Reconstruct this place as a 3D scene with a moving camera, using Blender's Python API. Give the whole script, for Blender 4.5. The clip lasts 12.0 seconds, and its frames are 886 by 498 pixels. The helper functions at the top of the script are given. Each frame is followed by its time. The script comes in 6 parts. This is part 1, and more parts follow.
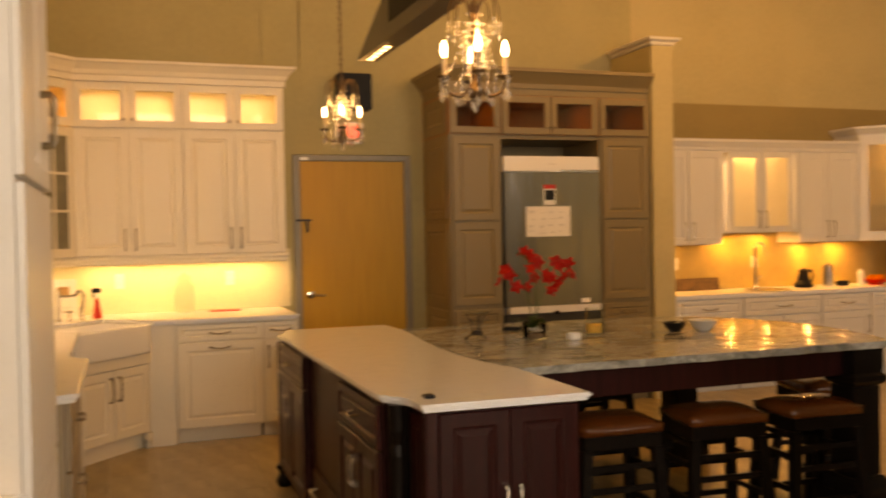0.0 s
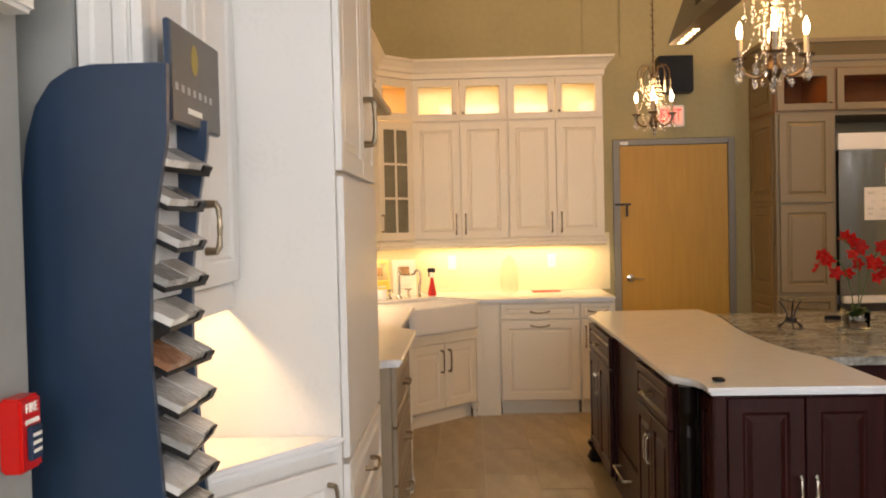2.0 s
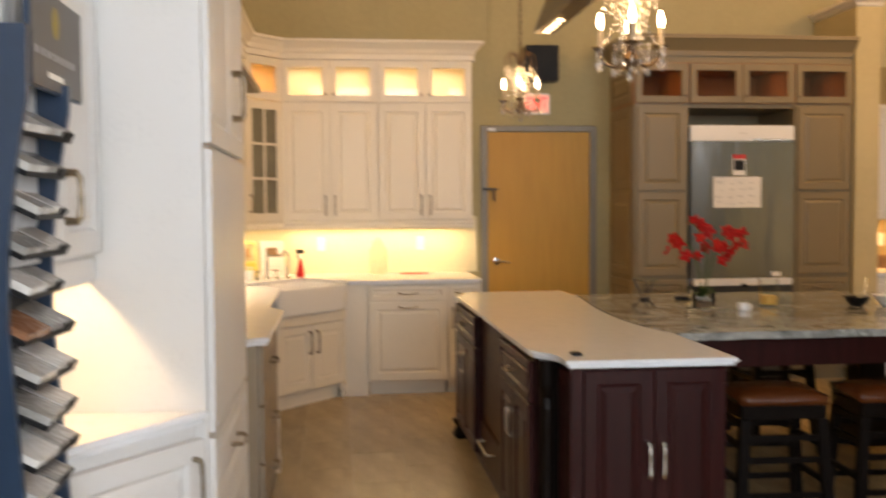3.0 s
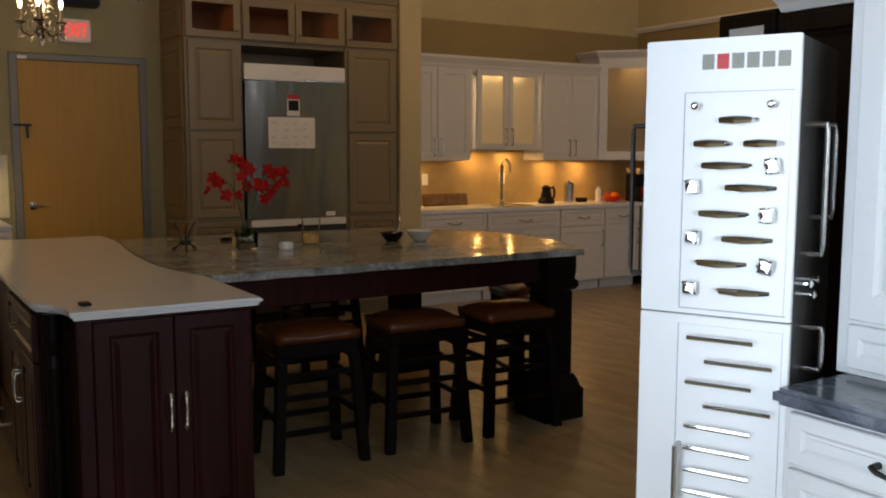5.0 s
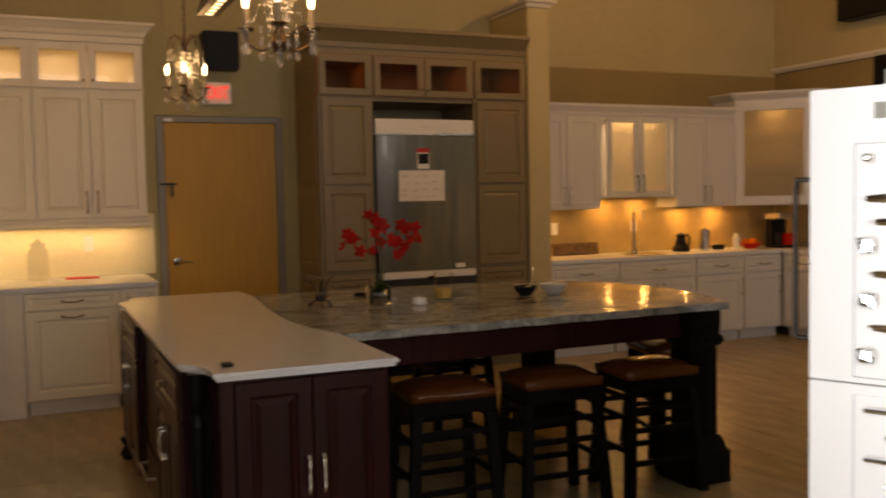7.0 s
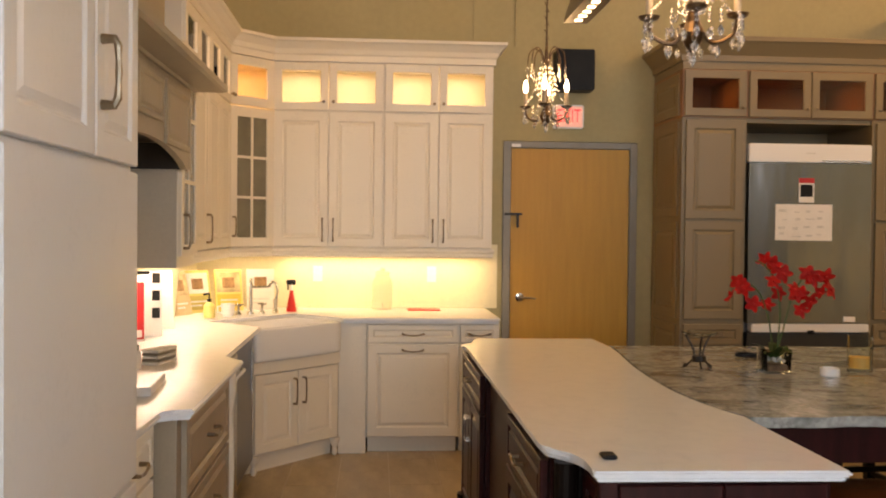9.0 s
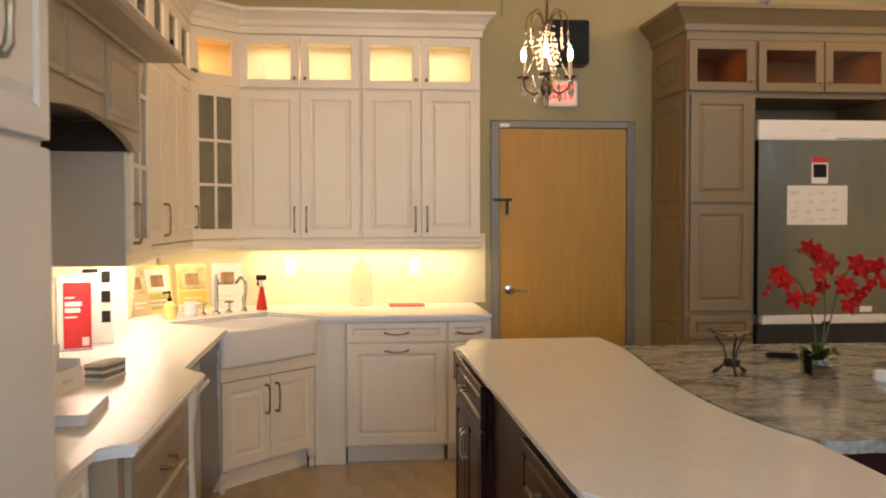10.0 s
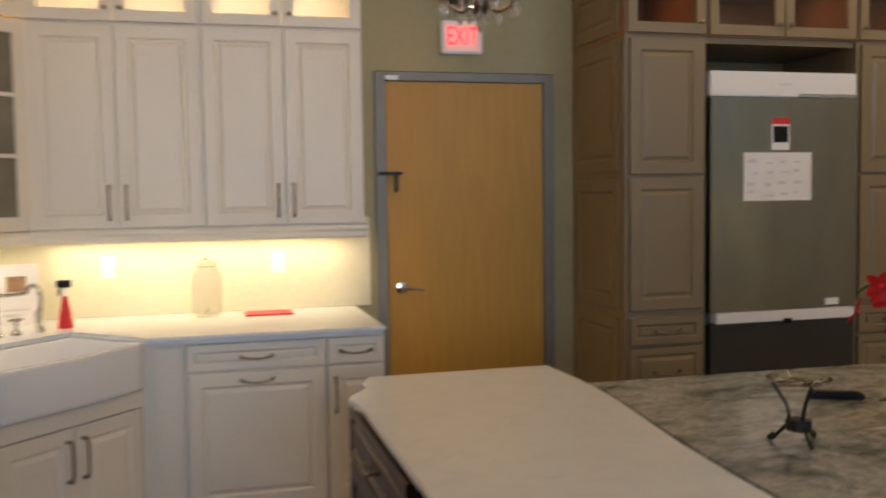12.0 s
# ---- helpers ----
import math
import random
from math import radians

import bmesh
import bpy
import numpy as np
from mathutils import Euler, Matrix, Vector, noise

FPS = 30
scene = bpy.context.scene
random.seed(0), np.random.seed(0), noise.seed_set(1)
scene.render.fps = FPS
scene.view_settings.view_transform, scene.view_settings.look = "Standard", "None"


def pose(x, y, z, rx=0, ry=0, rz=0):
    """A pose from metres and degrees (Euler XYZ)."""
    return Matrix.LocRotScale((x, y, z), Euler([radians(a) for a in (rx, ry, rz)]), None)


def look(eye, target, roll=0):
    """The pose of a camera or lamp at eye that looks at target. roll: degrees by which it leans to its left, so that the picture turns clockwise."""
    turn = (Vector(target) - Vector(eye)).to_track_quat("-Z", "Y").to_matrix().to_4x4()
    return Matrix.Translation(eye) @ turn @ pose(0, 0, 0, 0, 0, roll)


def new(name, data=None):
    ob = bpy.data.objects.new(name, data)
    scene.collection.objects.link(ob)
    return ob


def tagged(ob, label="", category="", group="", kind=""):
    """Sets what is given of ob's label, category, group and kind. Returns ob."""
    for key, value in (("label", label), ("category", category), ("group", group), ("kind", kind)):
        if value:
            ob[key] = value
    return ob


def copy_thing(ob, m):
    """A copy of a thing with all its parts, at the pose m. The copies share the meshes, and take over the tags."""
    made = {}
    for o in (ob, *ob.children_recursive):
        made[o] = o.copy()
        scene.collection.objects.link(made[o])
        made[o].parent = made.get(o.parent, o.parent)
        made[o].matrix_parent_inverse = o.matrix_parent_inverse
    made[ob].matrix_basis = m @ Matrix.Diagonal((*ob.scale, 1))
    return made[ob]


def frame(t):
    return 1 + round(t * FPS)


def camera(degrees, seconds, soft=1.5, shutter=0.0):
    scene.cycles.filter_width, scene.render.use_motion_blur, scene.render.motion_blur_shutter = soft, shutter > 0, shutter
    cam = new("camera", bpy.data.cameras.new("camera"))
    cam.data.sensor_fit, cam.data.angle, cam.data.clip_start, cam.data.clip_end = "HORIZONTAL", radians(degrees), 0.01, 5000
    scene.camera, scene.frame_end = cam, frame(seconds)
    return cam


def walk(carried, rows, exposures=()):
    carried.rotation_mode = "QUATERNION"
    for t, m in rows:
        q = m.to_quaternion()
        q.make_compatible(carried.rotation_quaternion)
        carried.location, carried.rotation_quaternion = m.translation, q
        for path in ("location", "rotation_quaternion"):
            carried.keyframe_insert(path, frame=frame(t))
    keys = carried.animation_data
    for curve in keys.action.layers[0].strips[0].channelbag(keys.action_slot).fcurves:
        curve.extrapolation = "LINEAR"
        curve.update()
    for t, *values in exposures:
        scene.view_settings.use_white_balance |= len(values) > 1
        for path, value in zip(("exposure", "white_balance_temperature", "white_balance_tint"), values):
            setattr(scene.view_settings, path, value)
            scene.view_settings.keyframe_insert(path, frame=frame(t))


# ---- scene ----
cam = camera(51.9, 12.0, soft=1.9, shutter=0.55)
PATH = [
    (0, (-1.435, -7.638, 1.5), (-0.768, -5.752, 1.466), -1.1),
    (0.5, (-1.44, -7.708, 1.499), (-1.027, -5.752, 1.45), -0.8),
    (1, (-1.36, -7.778, 1.494), (-1.177, -5.787, 1.443), -0.1),
    (1.5, (-1.281, -7.811, 1.48), (-1.179, -5.815, 1.403), -0.1),
    (2, (-1.293, -7.842, 1.499), (-1.353, -5.843, 1.445), -1.3),
    (2.5, (-1.307, -7.88, 1.504), (-1.287, -5.881, 1.464), -1.2),
    (3, (-1.292, -7.891, 1.472), (-1.067, -5.906, 1.382), -0.4),
    (3.5, (-1.237, -7.901, 1.44), (-0.707, -5.981, 1.255), -0.6),
    (3.7, (-1.193, -7.847, 1.424), (-0.505, -5.98, 1.227), -0.7),
    (5.3, (-0.991, -7.768, 1.44), (0.08, -6.092, 1.226), -0.2),
    (5.5, (-0.989, -7.756, 1.443), (0.086, -6.083, 1.232), -0.6),
    (6, (-0.996, -7.741, 1.46), (0.049, -6.043, 1.293), -1.2),
    (6.5, (-0.996, -7.722, 1.469), (-0.032, -5.973, 1.361), -1.6),
    (7, (-1.002, -7.683, 1.472), (-0.181, -5.862, 1.362), -1.1),
    (7.5, (-1.037, -7.504, 1.486), (-0.415, -5.606, 1.385), -1.0),
    (7.7, (-1.055, -7.403, 1.496), (-0.545, -5.47, 1.421), -1.2),
    (9.3, (-1.015, -6.715, 1.499), (-0.877, -4.72, 1.46), 0.8),
    (9.5, (-1.031, -6.594, 1.503), (-0.868, -4.601, 1.463), 0.5),
    (10, (-1.053, -6.32, 1.5), (-0.847, -4.331, 1.434), -0.1),
    (10.5, (-1.036, -5.965, 1.497), (-0.823, -3.979, 1.386), -0.2),
    (11, (-1.067, -5.628, 1.498), (-0.884, -3.641, 1.368), 0.1),
    (11.5, (-1.08, -5.258, 1.495), (-0.775, -3.285, 1.369), -0.9),
    (12, (-0.991, -4.908, 1.523), (-0.478, -2.979, 1.4), -0.8),
]
EXPOSURES = [(0.0, -0.38, 35000, 32), (0.5, -0.23, 16800, 30), (1.0, -0.15, 13400, 27), (1.5, -0.15, 11700, 25), (2.5, -0.15, 10500, 23), (3.2, -0.05, 9400, 20), (3.7, -0.15, 8900, 18), (4.4, -1.2, 9400, 18), (5.3, -1.6, 9000, 18), (6.5, -1.7, 10200, 22), (7.0, -1.4, 13500, 28), (7.5, -0.9, 36000, 39), (7.7, -0.7, 29000, 36), (9.3, -0.18, 9600, 22), (10.5, -0.22, 7900, 18), (12.0, -0.5, 6800, 15)]
walk(cam, [(t, look(eye, target, roll)) for t, eye, target, roll in PATH], EXPOSURES)

# ---- light ----
world = bpy.data.worlds.new("world")
scene.world = world
world.use_nodes = True
sky = world.node_tree.nodes.new("ShaderNodeTexSky")
sky.sky_type, sky.sun_disc = "NISHITA", False
sky.sun_elevation, sky.sun_rotation = radians(35), radians(160)
world.node_tree.links.new(sky.outputs[0], world.node_tree.nodes["Background"].inputs[0])
world.node_tree.nodes["Background"].inputs[1].default_value = 0.1

WARM, AMBER, DAY = (1.0, 0.85, 0.56), (1.0, 0.65, 0.27), (0.50, 0.71, 1.0)


def area_lamp(name, m, sx, sy, power, colour):
    data = bpy.data.lights.new(name, "AREA")
    data.shape, data.size, data.size_y, data.energy, data.color = "RECTANGLE", sx, sy, power, colour
    ob = new(name, data)
    ob.matrix_world = m
    return ob


def point_lamp(name, place, radius, power, colour):
    data = bpy.data.lights.new(name, "POINT")
    data.shadow_soft_size, data.energy, data.color = radius, power, colour
    ob = new(name, data)
    ob.location = place
    return ob


# daylight in the openings of the three shop windows
area_lamp("window_daylight", pose(-0.4, -10.98, 2.5, 90, 0, 0), 3.2, 2.7, 260, DAY)
area_lamp("window_daylight", pose(3.3, -10.98, 2.5, 90, 0, 0), 2.0, 2.7, 240, DAY)
area_lamp("window_daylight", pose(-2.16, -7.82, 1.5, 90, 0, -90), 2.6, 2.3, 225, (0.42, 0.66, 1.0)).data.spread = radians(95)
# warm fill lamps added over the hall, above the picture; no fixtures are known
for lx, ly, lp in ((-1.2, -2.1, 31), (1.9, -1.9, 34), (4.3, -3.1, 135)):
    point_lamp("hall_fill", (lx, ly, 3.9), 0.16, lp, (1.0, 0.66, 0.31))
# under the wall cabinets
area_lamp("under_cabinet_lamp", pose(-0.97, -0.13, 1.30), 1.45, 0.03, 7.5, WARM)
area_lamp("under_cabinet_lamp", pose(-2.19, -1.6, 1.30, 0, 0, 90), 1.7, 0.03, 9.0, (1.0, 0.95, 0.88))
area_lamp("under_cabinet_lamp", pose(-2.03, -5.52, 1.336, 0, 0, 90), 0.14, 0.02, 2.7, (1.0, 0.82, 0.55))
area_lamp("under_cabinet_lamp", pose(-2.08, -0.32, 1.33, 0, 0, 45), 0.30, 0.03, 1.7, (1.0, 0.86, 0.58))
# added unseen lamp: warms the end wall that the refrigerator reflects, no cabinet here
area_lamp("under_cabinet_lamp", pose(6.38, -8.7, 1.40, 0, 0, 90), 1.7, 0.03, 8, (1.0, 0.80, 0.48))
for lx in (3.45, 4.2, 4.62, 5.15, 5.6):
    area_lamp("puck_lamp", pose(lx, -0.14, 1.33 if not 4.0 < lx < 4.85 else 1.43), 0.06, 0.06, 4.4, AMBER)
# inside the glazed cabinets
for lx in (-1.57, -1.17, -0.78, -0.39):
    area_lamp("cabinet_lamp", pose(lx, -0.2, 2.655), 0.2, 0.12, 1.15, (1.0, 0.80, 0.47))
area_lamp("cabinet_lamp", pose(-2.08, -0.27, 2.655), 0.12, 0.12, 2.4, (1.0, 0.52, 0.16))
area_lamp("cabinet_lamp", pose(-2.2, -1.35, 2.655), 0.12, 1.3, 4.0, (1.0, 0.76, 0.42))
for lx in (1.33, 1.79, 2.25, 2.71):
    area_lamp("cabinet_lamp", pose(lx, -0.4, 2.625), 0.05, 0.05, 1.3, (1.0, 0.48, 0.16))
area_lamp("cabinet_lamp", pose(4.43, -0.2, 2.19), 0.6, 0.1, 3.0, (1.0, 0.79, 0.5))
area_lamp("cabinet_lamp", pose(6.2, -0.3, 2.38), 0.2, 0.1, 3.5, (1.0, 0.7, 0.36))
# chandeliers
point_lamp("chandelier_lamp", (-0.15, -2.23, 2.30), 0.12, 9, (1.0, 0.74, 0.42))
point_lamp("chandelier_lamp", (-0.175, -4.50, 2.24), 0.12, 10, (1.0, 0.74, 0.42))

# ---- materials ----
def material(name, colour, rough=0.5, metal=0.0, var=0.06, scale=8.0, bump=0.0, bump_scale=60.0, stretch=(1, 1, 1), fine=0.03, coat=0.0):
    """A painted or solid surface: two scales of variation, fine relief."""
    m = bpy.data.materials.new(name)
    m.use_nodes = True
    t = m.node_tree
    b = t.nodes["Principled BSDF"]
    b.inputs["Roughness"].default_value, b.inputs["Metallic"].default_value = rough, metal
    b.inputs["Coat Weight"].default_value = coat
    co = t.nodes.new("ShaderNodeTexCoord")
    mp = t.nodes.new("ShaderNodeMapping")
    mp.inputs["Scale"].default_value = stretch
    t.links.new(co.outputs["Object"], mp.inputs["Vector"])
    n1, n2 = t.nodes.new("ShaderNodeTexNoise"), t.nodes.new("ShaderNodeTexNoise")
    n1.inputs["Scale"].default_value, n1.inputs["Detail"].default_value = scale, 4
    n2.inputs["Scale"].default_value, n2.inputs["Detail"].default_value = scale * 14, 3
    for n in (n1, n2):
        t.links.new(mp.outputs[0], n.inputs["Vector"])
    add = t.nodes.new("ShaderNodeMath")
    add.operation = "MULTIPLY_ADD"
    add.inputs[1].default_value = fine / max(var, 1e-4)
    t.links.new(n2.outputs["Fac"], add.inputs[0])
    t.links.new(n1.outputs["Fac"], add.inputs[2])
    ramp = t.nodes.new("ShaderNodeValToRGB")
    lo, hi = [max(0, c * (1 - var * 2)) for c in colour], [min(1, c * (1 + var * 2)) for c in colour]
    ramp.color_ramp.elements[0].position, ramp.color_ramp.elements[1].position = 0.3, 0.95
    ramp.color_ramp.elements[0].color, ramp.color_ramp.elements[1].color = (*lo, 1), (*hi, 1)
    t.links.new(add.outputs[0], ramp.inputs[0])
    t.links.new(ramp.outputs[0], b.inputs["Base Color"])
    if bump:
        n3, bp = t.nodes.new("ShaderNodeTexNoise"), t.nodes.new("ShaderNodeBump")
        n3.inputs["Scale"].default_value = bump_scale
        bp.inputs["Strength"].default_value, bp.inputs["Distance"].default_value = bump, 0.004
        t.links.new(mp.outputs[0], n3.inputs["Vector"])
        t.links.new(n3.outputs["Fac"], bp.inputs["Height"])
        t.links.new(bp.outputs[0], b.inputs["Normal"])
    return m


def wood(name, dark, light, rough=0.35, scale=3.0, stretch=(9, 9, 0.7), coat=0.0):
    """Wood with grain along z of the object."""
    m = material(name, light, rough, 0, 0.05, scale, 0.12, 40, stretch, coat=coat)
    t = m.node_tree
    ramp = [n for n in t.nodes if n.type == "VALTORGB"][0]
    ramp.color_ramp.elements[0].color, ramp.color_ramp.elements[1].color = (*dark, 1), (*light, 1)
    ramp.color_ramp.elements[0].position, ramp.color_ramp.elements[1].position = 0.35, 1.05 - 0.05
    return m


def stone(name, colours, scale, stretch, rough, speckle=0):
    """Polished stone: layered noise over a ramp of several colours; speckle adds fine mineral grains."""
    m = bpy.data.materials.new(name)
    m.use_nodes = True
    t = m.node_tree
    b = t.nodes["Principled BSDF"]
    b.inputs["Roughness"].default_value = rough
    co, mp = t.nodes.new("ShaderNodeTexCoord"), t.nodes.new("ShaderNodeMapping")
    mp.inputs["Scale"].default_value = stretch
    mp.inputs["Rotation"].default_value = (0, 0, 0.35)
    n = t.nodes.new("ShaderNodeTexNoise")
    n.inputs["Scale"].default_value, n.inputs["Detail"].default_value, n.inputs["Roughness"].default_value, n.inputs["Distortion"].default_value = scale, 9, 0.64, 0.9
    ramp = t.nodes.new("ShaderNodeValToRGB")
    e = ramp.color_ramp.elements
    while len(e) < len(colours):
        e.new(0.5)
    for k, c in enumerate(colours):
        e[k].position, e[k].color = 0.3 + 0.4 * k / (len(colours) - 1), (*c, 1)
    t.links.new(co.outputs["Object"], mp.inputs["Vector"])
    t.links.new(mp.outputs[0], n.inputs["Vector"])
    t.links.new(n.outputs["Fac"], ramp.inputs[0])
    out = ramp.outputs[0]
    if speckle:
        g = t.nodes.new("ShaderNodeTexVoronoi")
        g.inputs["Scale"].default_value = speckle
        t.links.new(co.outputs["Object"], g.inputs["Vector"])
        grain = t.nodes.new("ShaderNodeMapRange")
        grain.inputs["To Min"].default_value, grain.inputs["To Max"].default_value = 0.72, 1.22
        t.links.new(g.outputs["Color"], grain.inputs[0])
        hue = t.nodes.new("ShaderNodeHueSaturation")
        t.links.new(grain.outputs[0], hue.inputs["Value"])
        t.links.new(out, hue.inputs["Color"])
        out = hue.outputs[0]
    t.links.new(out, b.inputs["Base Color"])
    return m


def glass(name, colour=(1, 1, 1), rough=0.0, ior=1.45, thin=True):
    m = bpy.data.materials.new(name)
    m.use_nodes = True
    t = m.node_tree
    if thin:
        t.nodes.remove(t.nodes["Principled BSDF"])
        tr, gl = t.nodes.new("ShaderNodeBsdfTransparent"), t.nodes.new("ShaderNodeBsdfGlossy")
        mix, fr = t.nodes.new("ShaderNodeMixShader"), t.nodes.new("ShaderNodeFresnel")
        tr.inputs[0].default_value = (*colour, 1)
        gl.inputs["Roughness"].default_value = 0.03
        fr.inputs[0].default_value = ior
        t.links.new(fr.outputs[0], mix.inputs[0])
        t.links.new(tr.outputs[0], mix.inputs[1])
        t.links.new(gl.outputs[0], mix.inputs[2])
        t.links.new(mix.outputs[0], t.nodes["Material Output"].inputs[0])
    else:
        b = t.nodes["Principled BSDF"]
        b.inputs["Base Color"].default_value = (*colour, 1)
        b.inputs["Transmission Weight"].default_value, b.inputs["Roughness"].default_value, b.inputs["IOR"].default_value = 1, rough, ior
    return m


def glow(name, colour, strength):
    m = bpy.data.materials.new(name)
    m.use_nodes = True
    b = m.node_tree.nodes["Principled BSDF"]
    b.inputs["Base Color"].default_value = (*colour, 1)
    b.inputs["Emission Color"].default_value, b.inputs["Emission Strength"].default_value = (*colour, 1), strength
    return m


CREAM = material("cream_paint", (0.74, 0.68, 0.58), 0.38, 0, 0.03, 5, 0.05, 90)
WHITE = material("white_paint", (0.63, 0.62, 0.605), 0.36, 0, 0.03, 5, 0.05, 90)
TAUPE = material("taupe_paint", (0.212, 0.157, 0.087), 0.42, 0, 0.03, 4, 0.04, 90)
TAUPE_IN = material("taupe_inside", (0.30, 0.15, 0.075), 0.5, 0, 0.08, 6)
WALL = material("olive_wall_paint", (0.40, 0.345, 0.195), 0.75, 0, 0.05, 1.6, 0.10, 140)
WALL_PALE = material("pale_tan_wall_paint", (0.50, 0.415, 0.24), 0.75, 0, 0.05, 1.6, 0.10, 140)
BAND = material("tan_band_paint", (0.30, 0.215, 0.10), 0.75, 0, 0.05, 2, 0.10, 140)
# wall grey, used as well for the shade painted beside the niche cabinet
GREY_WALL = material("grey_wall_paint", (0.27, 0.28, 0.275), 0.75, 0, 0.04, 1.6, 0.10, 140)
HOOD_LINER = material("dark_hood_liner", (0.035, 0.026, 0.02), 0.5, 0.2, 0.10, 6)
# cream side under the hood, its shade mixed into the colour
HOOD_SHADE = material("greige_panel_shade", (0.45, 0.40, 0.335), 0.45, 0, 0.04, 5, 0.05, 90)
CEIL = material("dark_ceiling_paint", (0.25, 0.22, 0.17), 0.9, 0, 0.05, 2, 0.10, 60)
SPLASH = material("yellow_splash_paint", (0.76, 0.69, 0.48), 0.45, 0, 0.04, 3, 0.05, 90)
SPLASH_TAN = material("tan_splash", (0.42, 0.30, 0.15), 0.35, 0, 0.10, 6, 0.05, 60)
TRIM = material("white_trim", (0.72, 0.68, 0.60), 0.4, 0, 0.03, 6, 0.05, 90)
TILE = material("beige_floor_tile", (0.37, 0.275, 0.155), 0.27, 0, 0.13, 3.0, 0.06, 40, (3.5, 1, 1), fine=0.06)
GROUT = material("grout", (0.385, 0.30, 0.19), 0.85, 0, 0.08, 20, 0.2, 200)
DOORWOOD = wood("maple_door", (0.46, 0.222, 0.020), (0.56, 0.290, 0.032), 0.48)
GREYMETAL = material("grey_painted_steel", (0.22, 0.20, 0.165), 0.45, 0.1, 0.05, 8, 0.05, 90)
CHERRY = wood("dark_cherry_wood", (0.011, 0.0020, 0.0019), (0.046, 0.0082, 0.0078), 0.33, 3.5)
BLACKWOOD = wood("black_brown_wood", (0.003, 0.0019, 0.0016), (0.008, 0.0045, 0.0035), 0.35, 3.5)
BROWNWOOD = wood("brown_wood_panel", (0.030, 0.012, 0.007), (0.065, 0.026, 0.014), 0.35, 3.5)
QUARTZ = stone("white_quartz", [(0.70, 0.715, 0.73), (0.755, 0.77, 0.785), (0.775, 0.79, 0.805)], 14, (1, 1, 1), 0.26)
# same quartz, polished; its colour is lightened and cooled for daylight on the island
QUARTZ_ISLAND = stone("polished_daylit_quartz", [(0.77, 0.81, 0.85), (0.83, 0.86, 0.89), (0.85, 0.88, 0.91)], 14, (1, 1, 1), 0.12)
GRANITE = stone("grey_green_granite", [(0.05, 0.055, 0.05), (0.16, 0.17, 0.155), (0.30, 0.305, 0.285), (0.44, 0.44, 0.415), (0.24, 0.25, 0.23), (0.62, 0.62, 0.595)], 3.2, (1, 1.9, 1), 0.13, 55)
DARKSTONE = stone("dark_grey_stone", [(0.03, 0.035, 0.045), (0.09, 0.10, 0.12), (0.20, 0.21, 0.23)], 7, (3, 1, 1), 0.18)
LEATHER = material("brown_leather", (0.135, 0.034, 0.010), 0.20, 0, 0.15, 7, 0.25, 130)
STEEL = material("brushed_steel", (0.50, 0.49, 0.475), 0.24, 1.0, 0.06, 3, 0.12, 60, (40, 40, 0.6))
FRIDGE_STEEL = material("refrigerator_steel", (0.31, 0.295, 0.275), 0.21, 1.0, 0.05, 3, 0.6, 1.3, (2.6, 2.6, 0.7))
FRIDGE_STEEL.node_tree.nodes["Bump"].inputs["Distance"].default_value = 0.02
CHROME = material("chrome", (0.80, 0.79, 0.77), 0.10, 1.0, 0.02, 6)
# dark flank, its base colour raised to stand for daylight sheen
FLANK = material("dark_laminate", (0.085, 0.08, 0.078), 0.34, 0, 0.10, 5)
MIRROR = material("polished_chrome", (0.86, 0.86, 0.86), 0.05, 1.0, 0.02, 6)
PEWTER = material("pewter", (0.30, 0.235, 0.17), 0.32, 1.0, 0.12, 30)
IRON = material("dark_iron", (0.022, 0.018, 0.015), 0.45, 0.5, 0.15, 20)
BRONZE = material("dark_bronze", (0.13, 0.075, 0.04), 0.34, 0.7, 0.18, 25)
BLACK = material("black_plastic", (0.012, 0.012, 0.013), 0.42, 0, 0.10, 10)
PORCELAIN = material("white_fireclay", (0.80, 0.80, 0.79), 0.12, 0, 0.01, 4)
PAPER = material("paper", (0.78, 0.76, 0.72), 0.8, 0, 0.04, 9)
GREYINK = material("grey_print", (0.66, 0.65, 0.62), 0.8, 0, 0.10, 30)
WHITEP = material("white_plastic", (0.80, 0.79, 0.77), 0.35, 0, 0.01, 6)
RED = material("red_print", (0.58, 0.025, 0.028), 0.5, 0, 0.05, 9)
REDPL = material("red_plastic", (0.62, 0.012, 0.010), 0.28, 0, 0.03, 9)
PETAL = material("red_petal", (0.70, 0.016, 0.013), 0.6, 0, 0.18, 20)
LEAF = material("green_leaf", (0.045, 0.10, 0.022), 0.45, 0, 0.20, 14)
NAVY = material("navy_laminate", (0.013, 0.036, 0.072), 0.30, 0, 0.10, 3)
NAVY_SIGN = material("grey_sign_face", (0.075, 0.072, 0.072), 0.4, 0, 0.06, 4)
GOLD = material("gold_print", (0.30, 0.22, 0.04), 0.5, 0, 0.05, 9)
GREYPRINT = material("silver_print", (0.34, 0.35, 0.37), 0.5, 0, 0.05, 9)
YELLOW = material("yellow_print", (0.80, 0.65, 0.24), 0.6, 0, 0.10, 7)
OCHRE = material("ochre_photo", (0.72, 0.52, 0.30), 0.6, 0, 0.30, 12)
OLIVECARD = material("olive_print", (0.52, 0.44, 0.14), 0.6, 0, 0.15, 9)
GOLDCARD = material("golden_print", (0.72, 0.50, 0.10), 0.6, 0, 0.12, 9)
